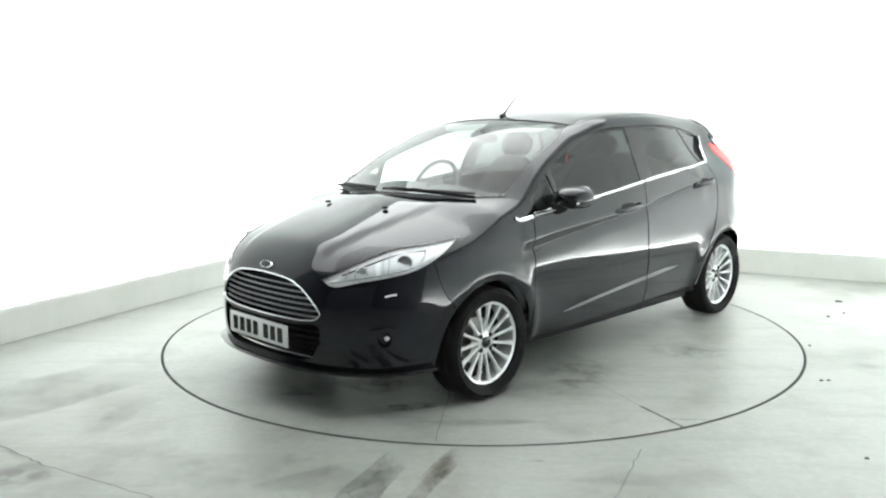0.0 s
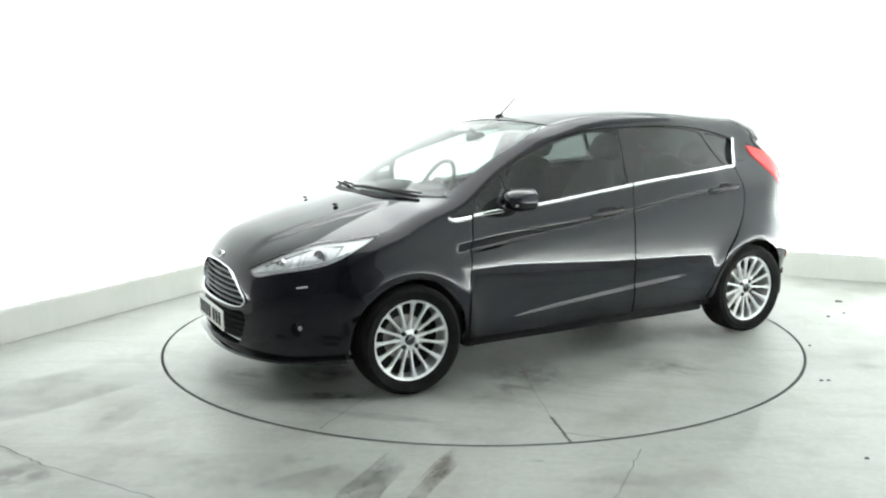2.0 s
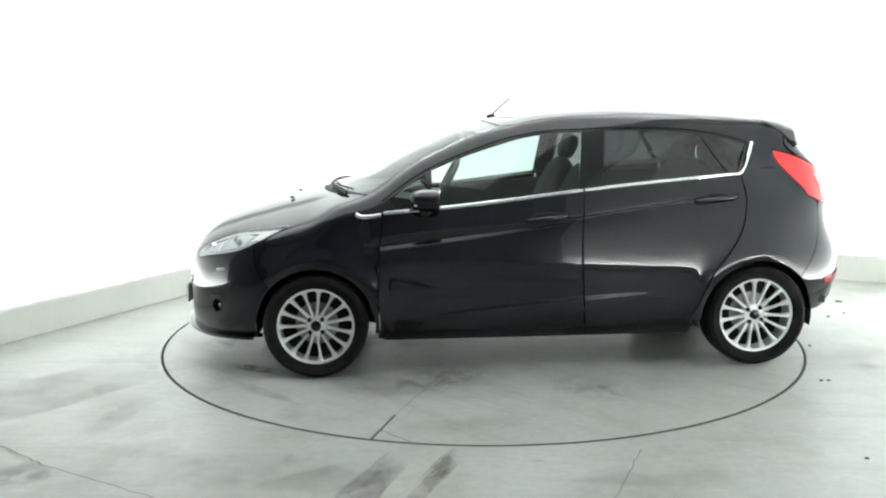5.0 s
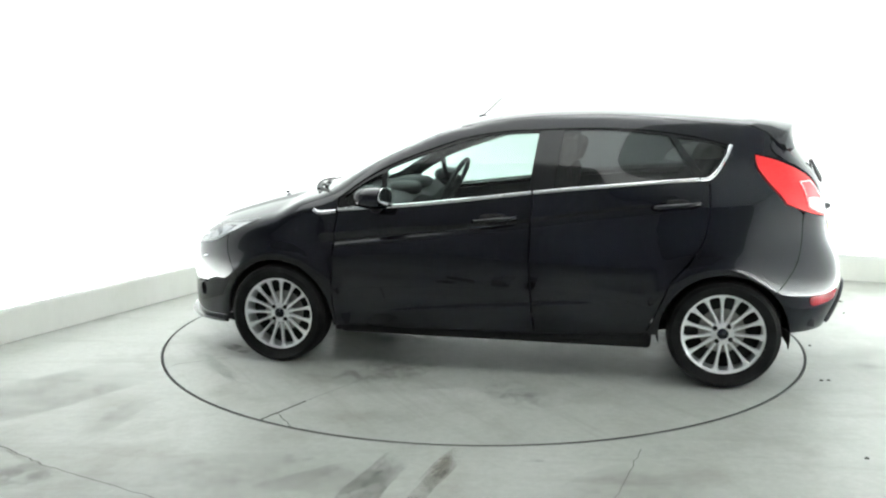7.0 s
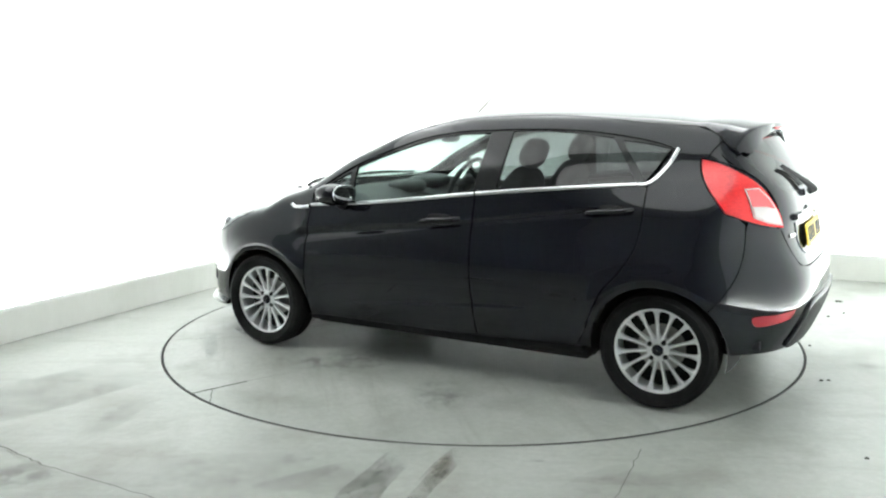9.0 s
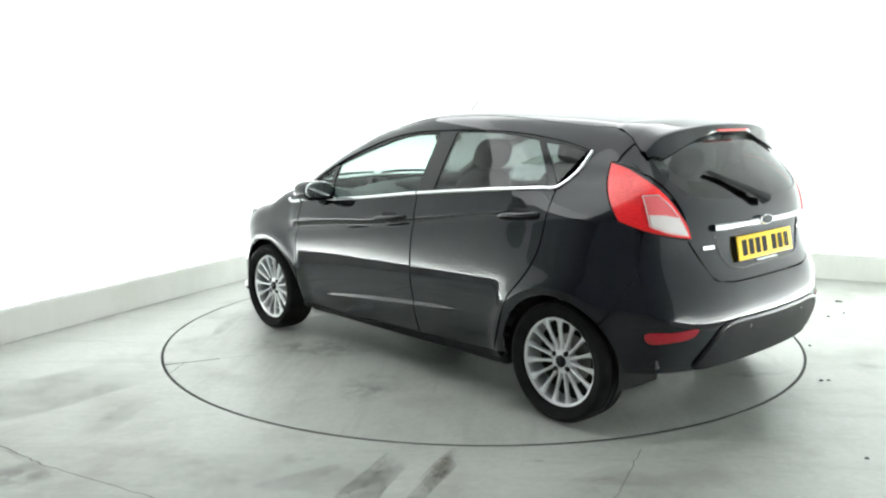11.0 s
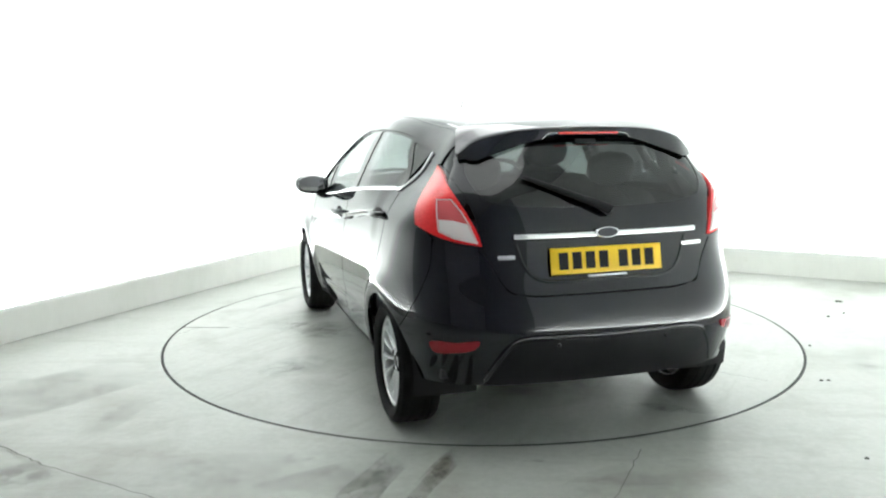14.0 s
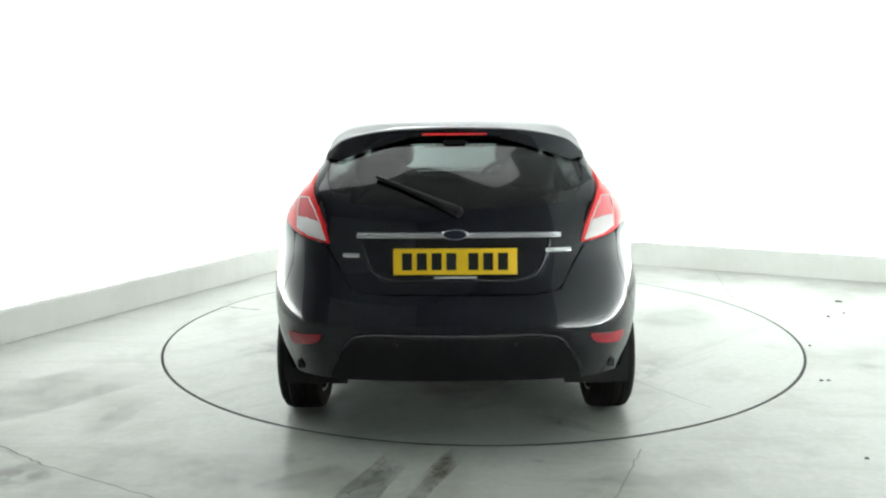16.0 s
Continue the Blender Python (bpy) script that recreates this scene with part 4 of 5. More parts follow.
# grille
grille = skin("grille", [panel_data("F", grille_loop, off=-0.06, depth=0.0)], M_DARK, car, "wide hexagonal grille with chrome slats")
bm = ribbon(bmesh.new(), *(lambda q: (q + body_normal(q) * 0.003, body_normal(q)))(np.vstack([grille_loop, grille_loop[:2]])), 0.010, 0.007)
part("grille_frame", bm, M_CHROME, grille, "chrome grille surround")
gl2 = flat("F", grille_loop)
for i in range(6):
    z = 0.483 + i * 0.0285
    ins = [y for y in np.arange(-0.44, 0.441, 0.01) if inside_poly(gl2, np.array([[y, z]]))[0]]
    pr_ = run("F", [(y, z) for y in np.linspace(ins[0], ins[-1], 12)])
    nn = body_normal(pr_)
    part("slat", ribbon(bmesh.new(), pr_ - nn * 0.018, nn, 0.008, 0.010), M_SLAT, grille, "satin chrome slat")
intake = skin("lower_grille", [panel_data("F", intake_loop, off=-0.06, depth=0.0)], M_DARK, car, "black lower air intake")
for i in range(5):
    z = 0.285 + i * 0.03
    w_ = 0.355 + i * 0.016
    pr_ = run("F", [(y, z) for y in np.linspace(-w_, w_, 12)])
    nn = body_normal(pr_)
    part("slat", ribbon(bmesh.new(), pr_ - nn * 0.03, nn, 0.012, 0.01), M_TRIM, intake)

# headlights
hl_loop = np.vstack([hl_top, hl_low])
head = both("headlight", [panel_data("A45", hl_loop, off=-0.012, depth=-0.014, step=0.025)], M_BRIGHT, car, "swept-back clear headlight, its reflector's mirrored brightness painted white")
for lens in both("headlight_lens", [panel_data("A45", hl_loop, off=0.003, depth=0.006, step=0.025)], M_LENS, head, "clear headlight lens"):
    lens.visible_shadow = False
CHAMBERS = ([(-1.02, 0.662), (-0.985, 0.69), (-0.90, 0.722), (-0.84, 0.744), (-0.835, 0.685), (-0.92, 0.668)], [(-0.815, 0.69), (-0.815, 0.752), (-0.72, 0.785), (-0.63, 0.79), (-0.60, 0.765), (-0.66, 0.73), (-0.73, 0.705)])
for pts in CHAMBERS:
    both("lamp_chamber", [panel_data("A45", edged("A45", pts), off=-0.008, depth=0.004, step=0.02)], M_CHAMBER, head, "grey mirrored lamp chamber")
for h, s in zip(head, (1, -1)):
    for k, (a, z, r) in enumerate([(-0.70, 0.742, 0.036), (-0.90, 0.70, 0.028)]):
        c = to_body("A45", [(a, z)])[0]
        c = Vector(c) - Vector((0.6, 0.6, 0.12)).normalized() * 0.006
        bm = bmesh.new()
        turn = Vector((0.85, 0.5, 0.0)).to_track_quat("Y", "Z").to_matrix().to_4x4()
        revolve(bm, [(r, -0.02), (r, 0.0), (r * 0.86, 0.003), (r * 0.72, -0.004), (r * 0.5, 0.0), (0.001, 0.004)], 28)
        bmesh.ops.transform(bm, matrix=Matrix.Translation(c) @ turn, verts=bm.verts)
        part("projector" if k == 0 else "indicator_bowl", bm if s > 0 else flipped(bm), M_CHROME if k else M_SLAT, h, "round lamp bowl")
    p = run("A45", [(-1.06, 0.655), (-0.9, 0.678), (-0.78, 0.698), (-0.65, 0.727), (-0.56, 0.77)])
    nn = body_normal(p)
    bm = ribbon(bmesh.new(), p - nn * 0.012, nn, 0.010, 0.006)
    part("light_strip", bm if s > 0 else flipped(bm), M_CHROME, h, "narrow running light strip")
    for (a0, z0), (a1, z1) in (((-0.985, 0.662), (-0.965, 0.715)), ((-0.94, 0.668), (-0.925, 0.732)), ((-0.80, 0.69), (-0.80, 0.772)), ((-0.775, 0.695), (-0.772, 0.78)), ((-0.62, 0.745), (-0.60, 0.795))):
        q = run("A45", [(a0, z0), (a1, z1)])
        qn = body_normal(q)
        bm = ribbon(bmesh.new(), q - qn * 0.010, qn, 0.006, 0.004)
        part("lamp_divider", bm if s > 0 else flipped(bm), M_SLAT, h, "thin grey divider")
    p = run("A45", [(-1.0, 0.69), (-0.87, 0.74), (-0.74, 0.78), (-0.6, 0.797)])
    nn = body_normal(p)
    bm = ribbon(bmesh.new(), p - nn * 0.012, nn, 0.008, 0.004)
    part("lamp_bezel", bm if s > 0 else flipped(bm), M_TRIM, h, "dark inner bezel line")

# tailgate, rear glass, tail lamps
HATCH = [(0.0, 0.692), (0.2, 0.692), (0.345, 0.695), (0.44, 0.715), (0.495, 0.805), (0.545, 0.885)]
HATCH_UP = [(0.548, 0.89), (0.552, 1.0), (0.585, 1.10), (0.606, 1.165), (0.60, 1.22), (0.55, 1.30), (0.4, 1.345), (0.2, 1.358), (0.0, 1.362)]
GLASS_R = [(0.0, 1.041), (0.2, 1.046), (0.397, 1.058), (0.505, 1.083), (0.55, 1.15), (0.555, 1.21), (0.52, 1.27), (0.4, 1.312), (0.2, 1.324), (0.0, 1.327)]
rear_glass_loop = mirrored_loop("R", GLASS_R)
h_ = np.vstack([run("R", HATCH), run("R", HATCH_UP)])
tailgate = skin("tailgate", [panel_data("R", np.vstack([h_, mir(h_)[1:-1]]), [rear_glass_loop], depth=0.025)], M_PAINT, car, "black tailgate below a wide rear window")
skin("rear_window", [panel_data("R", rear_glass_loop, off=-0.003, depth=0.005)], M_REARGLASS, tailgate, "dark privacy rear window")

TL_LOOP = run("A135", [(0.545, 1.212), (0.60, 1.192), (0.665, 1.148), (0.74, 1.085), (0.805, 1.005), (0.845, 0.94), (0.858, 0.895)], [(0.858, 0.895), (0.747, 0.912), (0.65, 0.935), (0.545, 0.972)],
              [(0.545, 0.972), (0.52, 1.04), (0.518, 1.11), (0.545, 1.212)])
TL_IN = [(0.648, 1.078), (0.715, 1.082), (0.765, 1.035), (0.805, 0.982), (0.842, 0.908), (0.75, 0.925), (0.675, 0.952)]
TL_WHITE = [(0.672, 1.0), (0.74, 0.998), (0.798, 0.985), (0.838, 0.911), (0.75, 0.929), (0.68, 0.955)]
tail = both("tail_lamp", [panel_data("A135", TL_LOOP, off=0.004, depth=0.02, step=0.025)], M_RED, car, "tall red tail lamp with a clear lower section")
both("lamp_window", [panel_data("A135", edged("A135", TL_IN), off=0.008, depth=0.006, step=0.02)], M_PINK, tail, "paler red inner lens")
both("reversing_lens", [panel_data("A135", edged("A135", TL_WHITE), off=0.011, depth=0.006, step=0.02)], M_CLEAR, tail, "clear reversing lens")
for t_, s in zip(tail, (1, -1)):
    q = edged("A135", TL_IN)
    q = np.vstack([q, q[:1]])
    bm = ribbon(bmesh.new(), q + body_normal(q) * 0.008, body_normal(q), 0.005, 0.003)
    part("lens_edge", bm if s > 0 else flipped(bm), M_CLEAR, t_, "pale edge line of the inner lens")

pillar = np.vstack([run("A135", [(0.56, 1.213), (0.63, 1.197), (0.70, 1.16)]), run("R", [(0.612, 1.172), (0.607, 1.22), (0.556, 1.302), (0.44, 1.342)]),
                    run("T", [(-1.50, 0.44), (-1.45, 0.483)]), run("L", [(-1.468, 1.313), (-1.418, 1.248)])])
base = np.vstack([run("L", [(-1.31, 1.31), (-1.375, 1.205)]), run("A135", [(0.60, 1.165), (0.69, 1.09), (0.76, 1.04)]), run("R", [(0.575, 1.08), (0.585, 1.19), (0.50, 1.31)]), run("T", [(-1.50, 0.41), (-1.37, 0.46)])])
both("pillar_base", [panel_data("A135", base, off=-0.008, depth=0.0, step=0.03)], M_PAINT, quarter)
both("corner_pillar", [panel_data("A135", pillar, depth=0.02, step=0.025)], M_PAINT, quarter)

both("pillar_lining", [panel_data("A135", TL_LOOP, off=-0.03, depth=0.0, step=0.04)], M_CABIN, car, "dark lining behind the tail lamp")

# rear bumper
seam_r = run("R", [(0.42, 0.315), (0.42, 0.5), (0.42, 0.7)])
mid_half = np.vstack([run("R", [(0.0, 0.31), (0.2, 0.31), (0.41, 0.314)]), seam_r, run("R", [(0.41, 0.702), (0.345, 0.688), (0.2, 0.686), (0.0, 0.686)])])
mid = panel_data("R", np.vstack([mid_half, mir(mid_half)[1:-1]]), depth=0.06)
rc = np.vstack([seam_r, run("R", [(0.446, 0.708), (0.501, 0.80), (0.553, 0.882)]), run("A135", [(0.858, 0.889), (0.747, 0.906), (0.65, 0.929)]),
                run("L", [(-1.616, 0.88), (-1.614, 0.78), (-1.589, 0.668), (-1.534, 0.573), (-1.487, 0.516)], arc(-HUB_X, ARCH, 136.6, 176, 12), [(-1.575, 0.305), (-1.59, 0.302)]),
                run("A135", [(0.60, 0.303), (0.75, 0.305), (0.9, 0.31), (0.985, 0.314)])])
cl = panel_data("A135", rc, depth=0.06)
cr = ([(x, -y, z) for x, y, z in cl[0]], [t[::-1] for t in cl[1]], [(x, -y, z) for x, y, z in cl[2]])
rear_bumper = skin("rear_bumper", [mid, cl, cr], M_PAINT, car, "black rear bumper wrapped round the corners")
INSERT = [(0.0, 0.512), (0.2, 0.514), (0.36, 0.515), (0.43, 0.50), (0.49, 0.43), (0.53, 0.36), (0.535, 0.325), (0.4, 0.318), (0.2, 0.315), (0.0, 0.315)]
skin("bumper_insert", [panel_data("R", mirrored_loop("R", INSERT), off=0.012, depth=0.03)], M_TRIM, rear_bumper, "matt black textured lower panel")
lip = run("R", [(0.535, 0.34), (0.492, 0.435), (0.436, 0.505), (0.36, 0.522), (0.2, 0.521), (0.0, 0.519)])
lip = np.vstack([lip, mir(lip)[1:]])
part("bumper_lip", ribbon(bmesh.new(), lip + body_normal(lip) * 0.004, body_normal(lip), 0.022, 0.012), M_PAINT, rear_bumper, "glossy black rim round the lower panel")
REFL = [(0.655, 0.489), (0.78, 0.502), (0.888, 0.513), (0.868, 0.482), (0.77, 0.456), (0.67, 0.452)]
both("reflector", [panel_data("A135", run("A135", REFL, closed=True, step=0.015), off=0.005, depth=0.012)], M_REFL, rear_bumper, "slim red rear reflector")
for s in (1, -1):
    for y, z in ((0.25, 0.49),):
        c = to_body("R", [(y * s, z)])[0]
        nn = Vector(body_normal(np.array([c]))[0])
        bm = bmesh.new()
        revolve(bm, [(0.009, -0.01), (0.009, 0.001), (0.007, 0.002), (0.001, 0.002)], 16)
        bmesh.ops.transform(bm, matrix=Matrix.Translation(Vector(c) + nn * (0.012 if y < 0.5 else 0.001)) @ nn.to_track_quat("Y", "Z").to_matrix().to_4x4(), verts=bm.verts)
        part("parking_sensor", bm, M_GLOSS, rear_bumper)

# roof spoiler
bm = bmesh.new()
rows = []
EDGE_Z = spline([(0.0, 1.380), (0.2, 1.375), (0.36, 1.360), (0.46, 1.339), (0.51, 1.318), (0.55, 1.285)])
for i in range(49):
    y = -0.57 + 1.14 * i / 48
    ay = abs(y)
    xe, ze = -1.636 + 0.32 * ay ** 2, float(EDGE_Z(ay))
    deep = (0.034 + 0.050 * float(sstep(0.1, 0.48, ay))) * (1 - 0.7 * float(sstep(0.50, 0.57, ay)))
    front = to_body("T", [(-1.36 + 0.05 * ay, y * 0.91)])[0]
    f2 = to_body("T", [(-1.40 + 0.05 * ay, y * 0.92)])[0]
    under = to_body("R", [(y * 0.985, ze - deep - 0.002)])[0]
    xl = min(xe + 0.006, under[0] - 0.012)
    prof = [front + np.array([0, 0, 0.001]), f2 + np.array([0, 0, 0.006]),
            np.array([(f2[0] + xe) / 2, y * 0.97, (f2[2] + ze) / 2 + 0.010]), np.array([xe + 0.03, y, ze + 0.005]), np.array([xe + 0.005, y, ze]), np.array([xe, y, ze - 0.006]), np.array([xl, y, ze - deep]),
            np.array([xl + 0.010, y, ze - deep - 0.004]), under + np.array([-0.002, 0, 0])]
    rows.append([bm.verts.new(q) for q in prof])
for r0, r1 in zip(rows, rows[1:]):
    for j in range(len(r0) - 1):
        bm.faces.new((r0[j], r0[j + 1], r1[j + 1], r1[j]))
bm.faces.new(rows[0])
bm.faces.new(rows[-1][::-1])
bmesh.ops.recalc_face_normals(bm, faces=bm.faces)
spoiler = part("spoiler", bm, M_PAINT, car, "black roof spoiler over the rear window", sharp=60)
bm = bmesh.new()
add_box(bm, (-0.006, -0.14, -0.005), (0.006, 0.14, 0.004), 0.003, Matrix.Translation((-1.632, 0, 1.352)))
part("brake_lamp", bm, M_RED, spoiler, "high red brake lamp strip")
bm = bmesh.new()
add_box(bm, (-0.02, -0.05, -0.03), (0.02, 0.05, 0.0), 0.008, Matrix.Translation((-1.59, 0, 1.325)))
part("washer_housing", bm, M_TRIM, spoiler)


def plate(name, x, z, tilt, material, label, sign):
    """Number plate with its characters as plain bars."""
    m = Matrix.Translation((x, 0, z)) @ Matrix.Rotation(radians(tilt), 4, "Y")
    bm = bmesh.new()
    add_box(bm, (-0.004, -0.26, -0.0555), (0.004, 0.26, 0.0555), 0.003, m)
    ob = part(name, bm, material, car, label)
    for k in range(7):
        yy = sign * (-0.202 + k * 0.062 + (0.03 if k > 3 else 0))
        bm = bmesh.new()
        add_box(bm, (-0.0012, yy - 0.021, -0.036), (0.0012, yy + 0.021, 0.036), 0.0, Matrix.Translation((x, 0, z)) @ Matrix.Rotation(radians(tilt), 4, "Y") @ Matrix.Translation((sign * 0.0048, 0, 0)))
        part("bar", bm, M_INK, ob, smooth=False)
    return ob


plate("rear_plate", -1.822, 0.826, 11, M_YELLOW, "yellow rear plate with plain black bars", -1)
plate("front_plate", 2.062, 0.374, 0, M_WHITEPLATE, "white front plate with plain black bars", 1)
bm = bmesh.new()
add_box(bm, (-1.842, -0.09, 0.757), (-1.826, 0.09, 0.764), 0.002)
part("plate_strip", bm, M_SILVER, tailgate, "pale strip of small print")

# chrome bar and badges on the tailgate
pb = run("R", [(y, 0.932) for y in np.linspace(-0.44, 0.41, 14)])
nb_ = body_normal(pb)
part("chrome_bar", ribbon(bmesh.new(), pb + nb_ * 0.006, nb_, 0.032, 0.018), M_CHROME, tailgate, "chrome bar above the plate")


def oval_badge(centre, normal, w, h, parent):
    m = Matrix.Translation(centre) @ Vector(normal).to_track_quat("Y", "Z").to_matrix().to_4x4()
    for nm, k, d, material, lab in (("badge_rim", 1.0, 0.0, M_CHROME, "oval chrome badge rim"), ("badge", 0.84, 0.003, M_BADGE, "plain dark oval badge")):
        bm = bmesh.new()
        revolve(bm, [(1.0, -0.006), (1.0, 0.002), (0.92, 0.006), (0.001, 0.007)], 36)
        for v in bm.verts:
            v.co = Vector((v.co.x * w * k, v.co.y + d, v.co.z * h * k))
        bmesh.ops.transform(bm, matrix=m, verts=bm.verts)
        part(nm, bm, material, parent, lab)


c = to_body("R", [(0.0, 0.94)])[0]
oval_badge(Vector(c) + Vector((-0.024, 0, 0)), (-1, 0, 0.1), 0.058, 0.024, tailgate)
c = to_body("F", [(0.0, 0.695)])[0]
oval_badge(Vector(c) + Vector((0.004, 0, 0)), body_normal(np.array([c]))[0], 0.052, 0.021, hood)
for y0, y1, z in ((0.405, 0.475, 0.848), (-0.49, -0.38, 0.868)):
    pb = run("R", [(y, z) for y in np.linspace(y0, y1, 5)])
    nb_ = body_normal(pb)
    part("badge_bar", ribbon(bmesh.new(), pb + nb_ * 0.002, nb_, 0.018, 0.004), M_CHROME, tailgate, "small plain chrome badge bar")

# plate recess edges and release
rp = run("R", [(-0.40, 0.905), (-0.36, 0.80), (-0.31, 0.755), (0, 0.748), (0.31, 0.755), (0.36, 0.80), (0.40, 0.905)])
nn = body_normal(rp)
part("recess_edge", ribbon(bmesh.new(), rp, nn, 0.014, 0.005), M_PAINT, tailgate)

# rear wiper
w0, w1 = to_body("R", [(-0.01, 1.026)])[0], to_body("R", [(0.335, 1.168)])[0]
bm = bmesh.new()
wn = Vector(body_normal(np.array([w0]))[0])
pts = [Vector(w0).lerp(Vector(w1), k) + wn * h for k, h in ((-0.03, 0.01), (0.0, 0.035), (0.12, 0.04), (0.5, 0.034), (1.0, 0.022))]
tube(bm, pts, [0.02, 0.024, 0.019, 0.012, 0.006], 10)
tube(bm, [Vector(w0).lerp(Vector(w1), k) + wn * 0.012 for k in (0.25, 0.6, 1.0)], [0.006, 0.007, 0.005], 8)
part("rear_wiper", bm, M_TRIM, tailgate, "black rear wiper resting across the window")

# front wipers, washer jets, cowl
cowl = np.vstack([run("T", [(1.19, 0.0), (1.175, 0.2), (1.11, 0.42), (0.95, 0.70)]), run("T", [(0.97, 0.70), (1.155, 0.40), (1.218, 0.2), (1.24, 0.0)])])
skin("cowl", [panel_data("T", np.vstack([cowl, mir(cowl)[1:-1]]), off=0.001, depth=0.0, step=0.03)], M_TRIM, car, "black plastic cowl below the windscreen")
for y0, y1, xo in ((0.58, -0.02, 0.0), (-0.10, -0.62, 0.0)):
    path = [to_body("T", [(1.19 - 0.36 * y * y + xo, y)])[0] + np.array([0, 0, h]) for y, h in zip(np.linspace(y0, y1, 6), (0.012, 0.022, 0.026, 0.026, 0.024, 0.02))]
    bm = tube(bmesh.new(), path, [0.009, 0.011, 0.011, 0.010, 0.008, 0.006], 8)
    path = [to_body("T", [(1.155 - 0.40 * y * y, y)])[0] + np.array([0, 0, 0.012]) for y in np.linspace(y0 - 0.03, y1 + 0.02, 6)]
    tube(bm, path, [0.006] * 6, 8)
    part("wiper", bm, M_TRIM, car, "black windscreen wiper")
for y in (-0.24, 0.25):
    c = to_body("T", [(1.395, y)])[0]
    part("washer_jet", blob(bmesh.new(), c + np.array([0.02, 0, 0.006]), (0.014, 0.018, 0.007)), M_TRIM, hood)

# antenna
bm = bmesh.new()
blob(bm, (0.18, 0, 1.418), (0.03, 0.016, 0.016))
antenna = part("antenna", bm, M_TRIM, car, "thin black roof antenna leaning back")
bm = tube(bmesh.new(), [(0.18, 0, 1.425), (0.065, 0, 1.53), (0.05, 0, 1.543), (-0.19, 0, 1.745)], [0.0055, 0.004, 0.0012, 0.0008], 8)
part("antenna_rod", bm, M_TRIM, antenna)

# mirrors
for s, d in zip((1, -1), front_door):
    bm = bmesh.new()
    blob(bm, (0, 0, 0), (0.115, 0.108, 0.061), 2.5, 28, 18)
    for v in bm.verts:
        if v.co.x < -0.05:
            v.co.x = -0.05
        v.co.z += 0.10 * (v.co.y) ** 2 - 0.01
        v.co.x += 0.10 * v.co.y
    bmesh.ops.transform(bm, matrix=Matrix.Translation((0.61, 0.885, 0.995)), verts=bm.verts)
    mirror = part("door_mirror", bm if s > 0 else flipped(bm), M_PAINT, car, "glossy black door mirror")
    bm = bmesh.new()
    blob(bm, (0, 0, 0), (0.004, 0.094, 0.050), 2.6, 24, 10)
    for v in bm.verts:
        v.co.x += 0.10 * v.co.y
    bmesh.ops.transform(bm, matrix=Matrix.Translation((0.557, 0.885, 0.993)), verts=bm.verts)
    part("mirror_glass", bm if s > 0 else flipped(bm), M_CHROME, mirror, "mirror glass")
    bm = tube(bmesh.new(), [(0.64, 0.77, 0.915), (0.63, 0.82, 0.93), (0.61, 0.87, 0.965)], [0.042, 0.036, 0.03], 12)
    part("mirror_arm", bm if s > 0 else flipped(bm), M_TRIM, mirror, "matt black mirror foot")
    bm = bmesh.new()
    blob(bm, (0.69, 0.925, 0.965), (0.012, 0.055, 0.010), 2.4, 16, 8)
    part("side_repeater", bm if s > 0 else flipped(bm), M_CLEAR, mirror, "slim clear indicator repeater")

# door handles
for (hx, hz), doors in (((-0.035, 0.868), front_door), ((-0.985, 0.958), rear_door)):
    for s, d in zip((1, -1), doors):
        bm = bmesh.new()
        y = float(side_y(np.array(hx), np.array(hz)))
        # no real hollow: a flat black bulge gives its shade by colour
        blob(bm, (hx, y - 0.008, hz + 0.002), (0.085, 0.012, 0.032), 2.6, 20, 10)
        part("handle_shade", bm if s > 0 else flipped(bm), M_DARK, d, "dark bulge painting the shade of the handle hollow")
        pts = [(hx + 0.115, y - 0.004, hz - 0.012), (hx + 0.10, y + 0.022, hz - 0.008), (hx + 0.03, y + 0.032, hz), (hx - 0.05, y + 0.032, hz + 0.006), (hx - 0.10, y + 0.020, hz + 0.012), (hx - 0.118, y - 0.006, hz + 0.014)]
        bm = tube(bmesh.new(), dense(pts, 0.02), [0.013] * len(dense(pts, 0.02)), 12)
        part("handle", bm if s > 0 else flipped(bm), M_PAINT, d, "black pull handle")

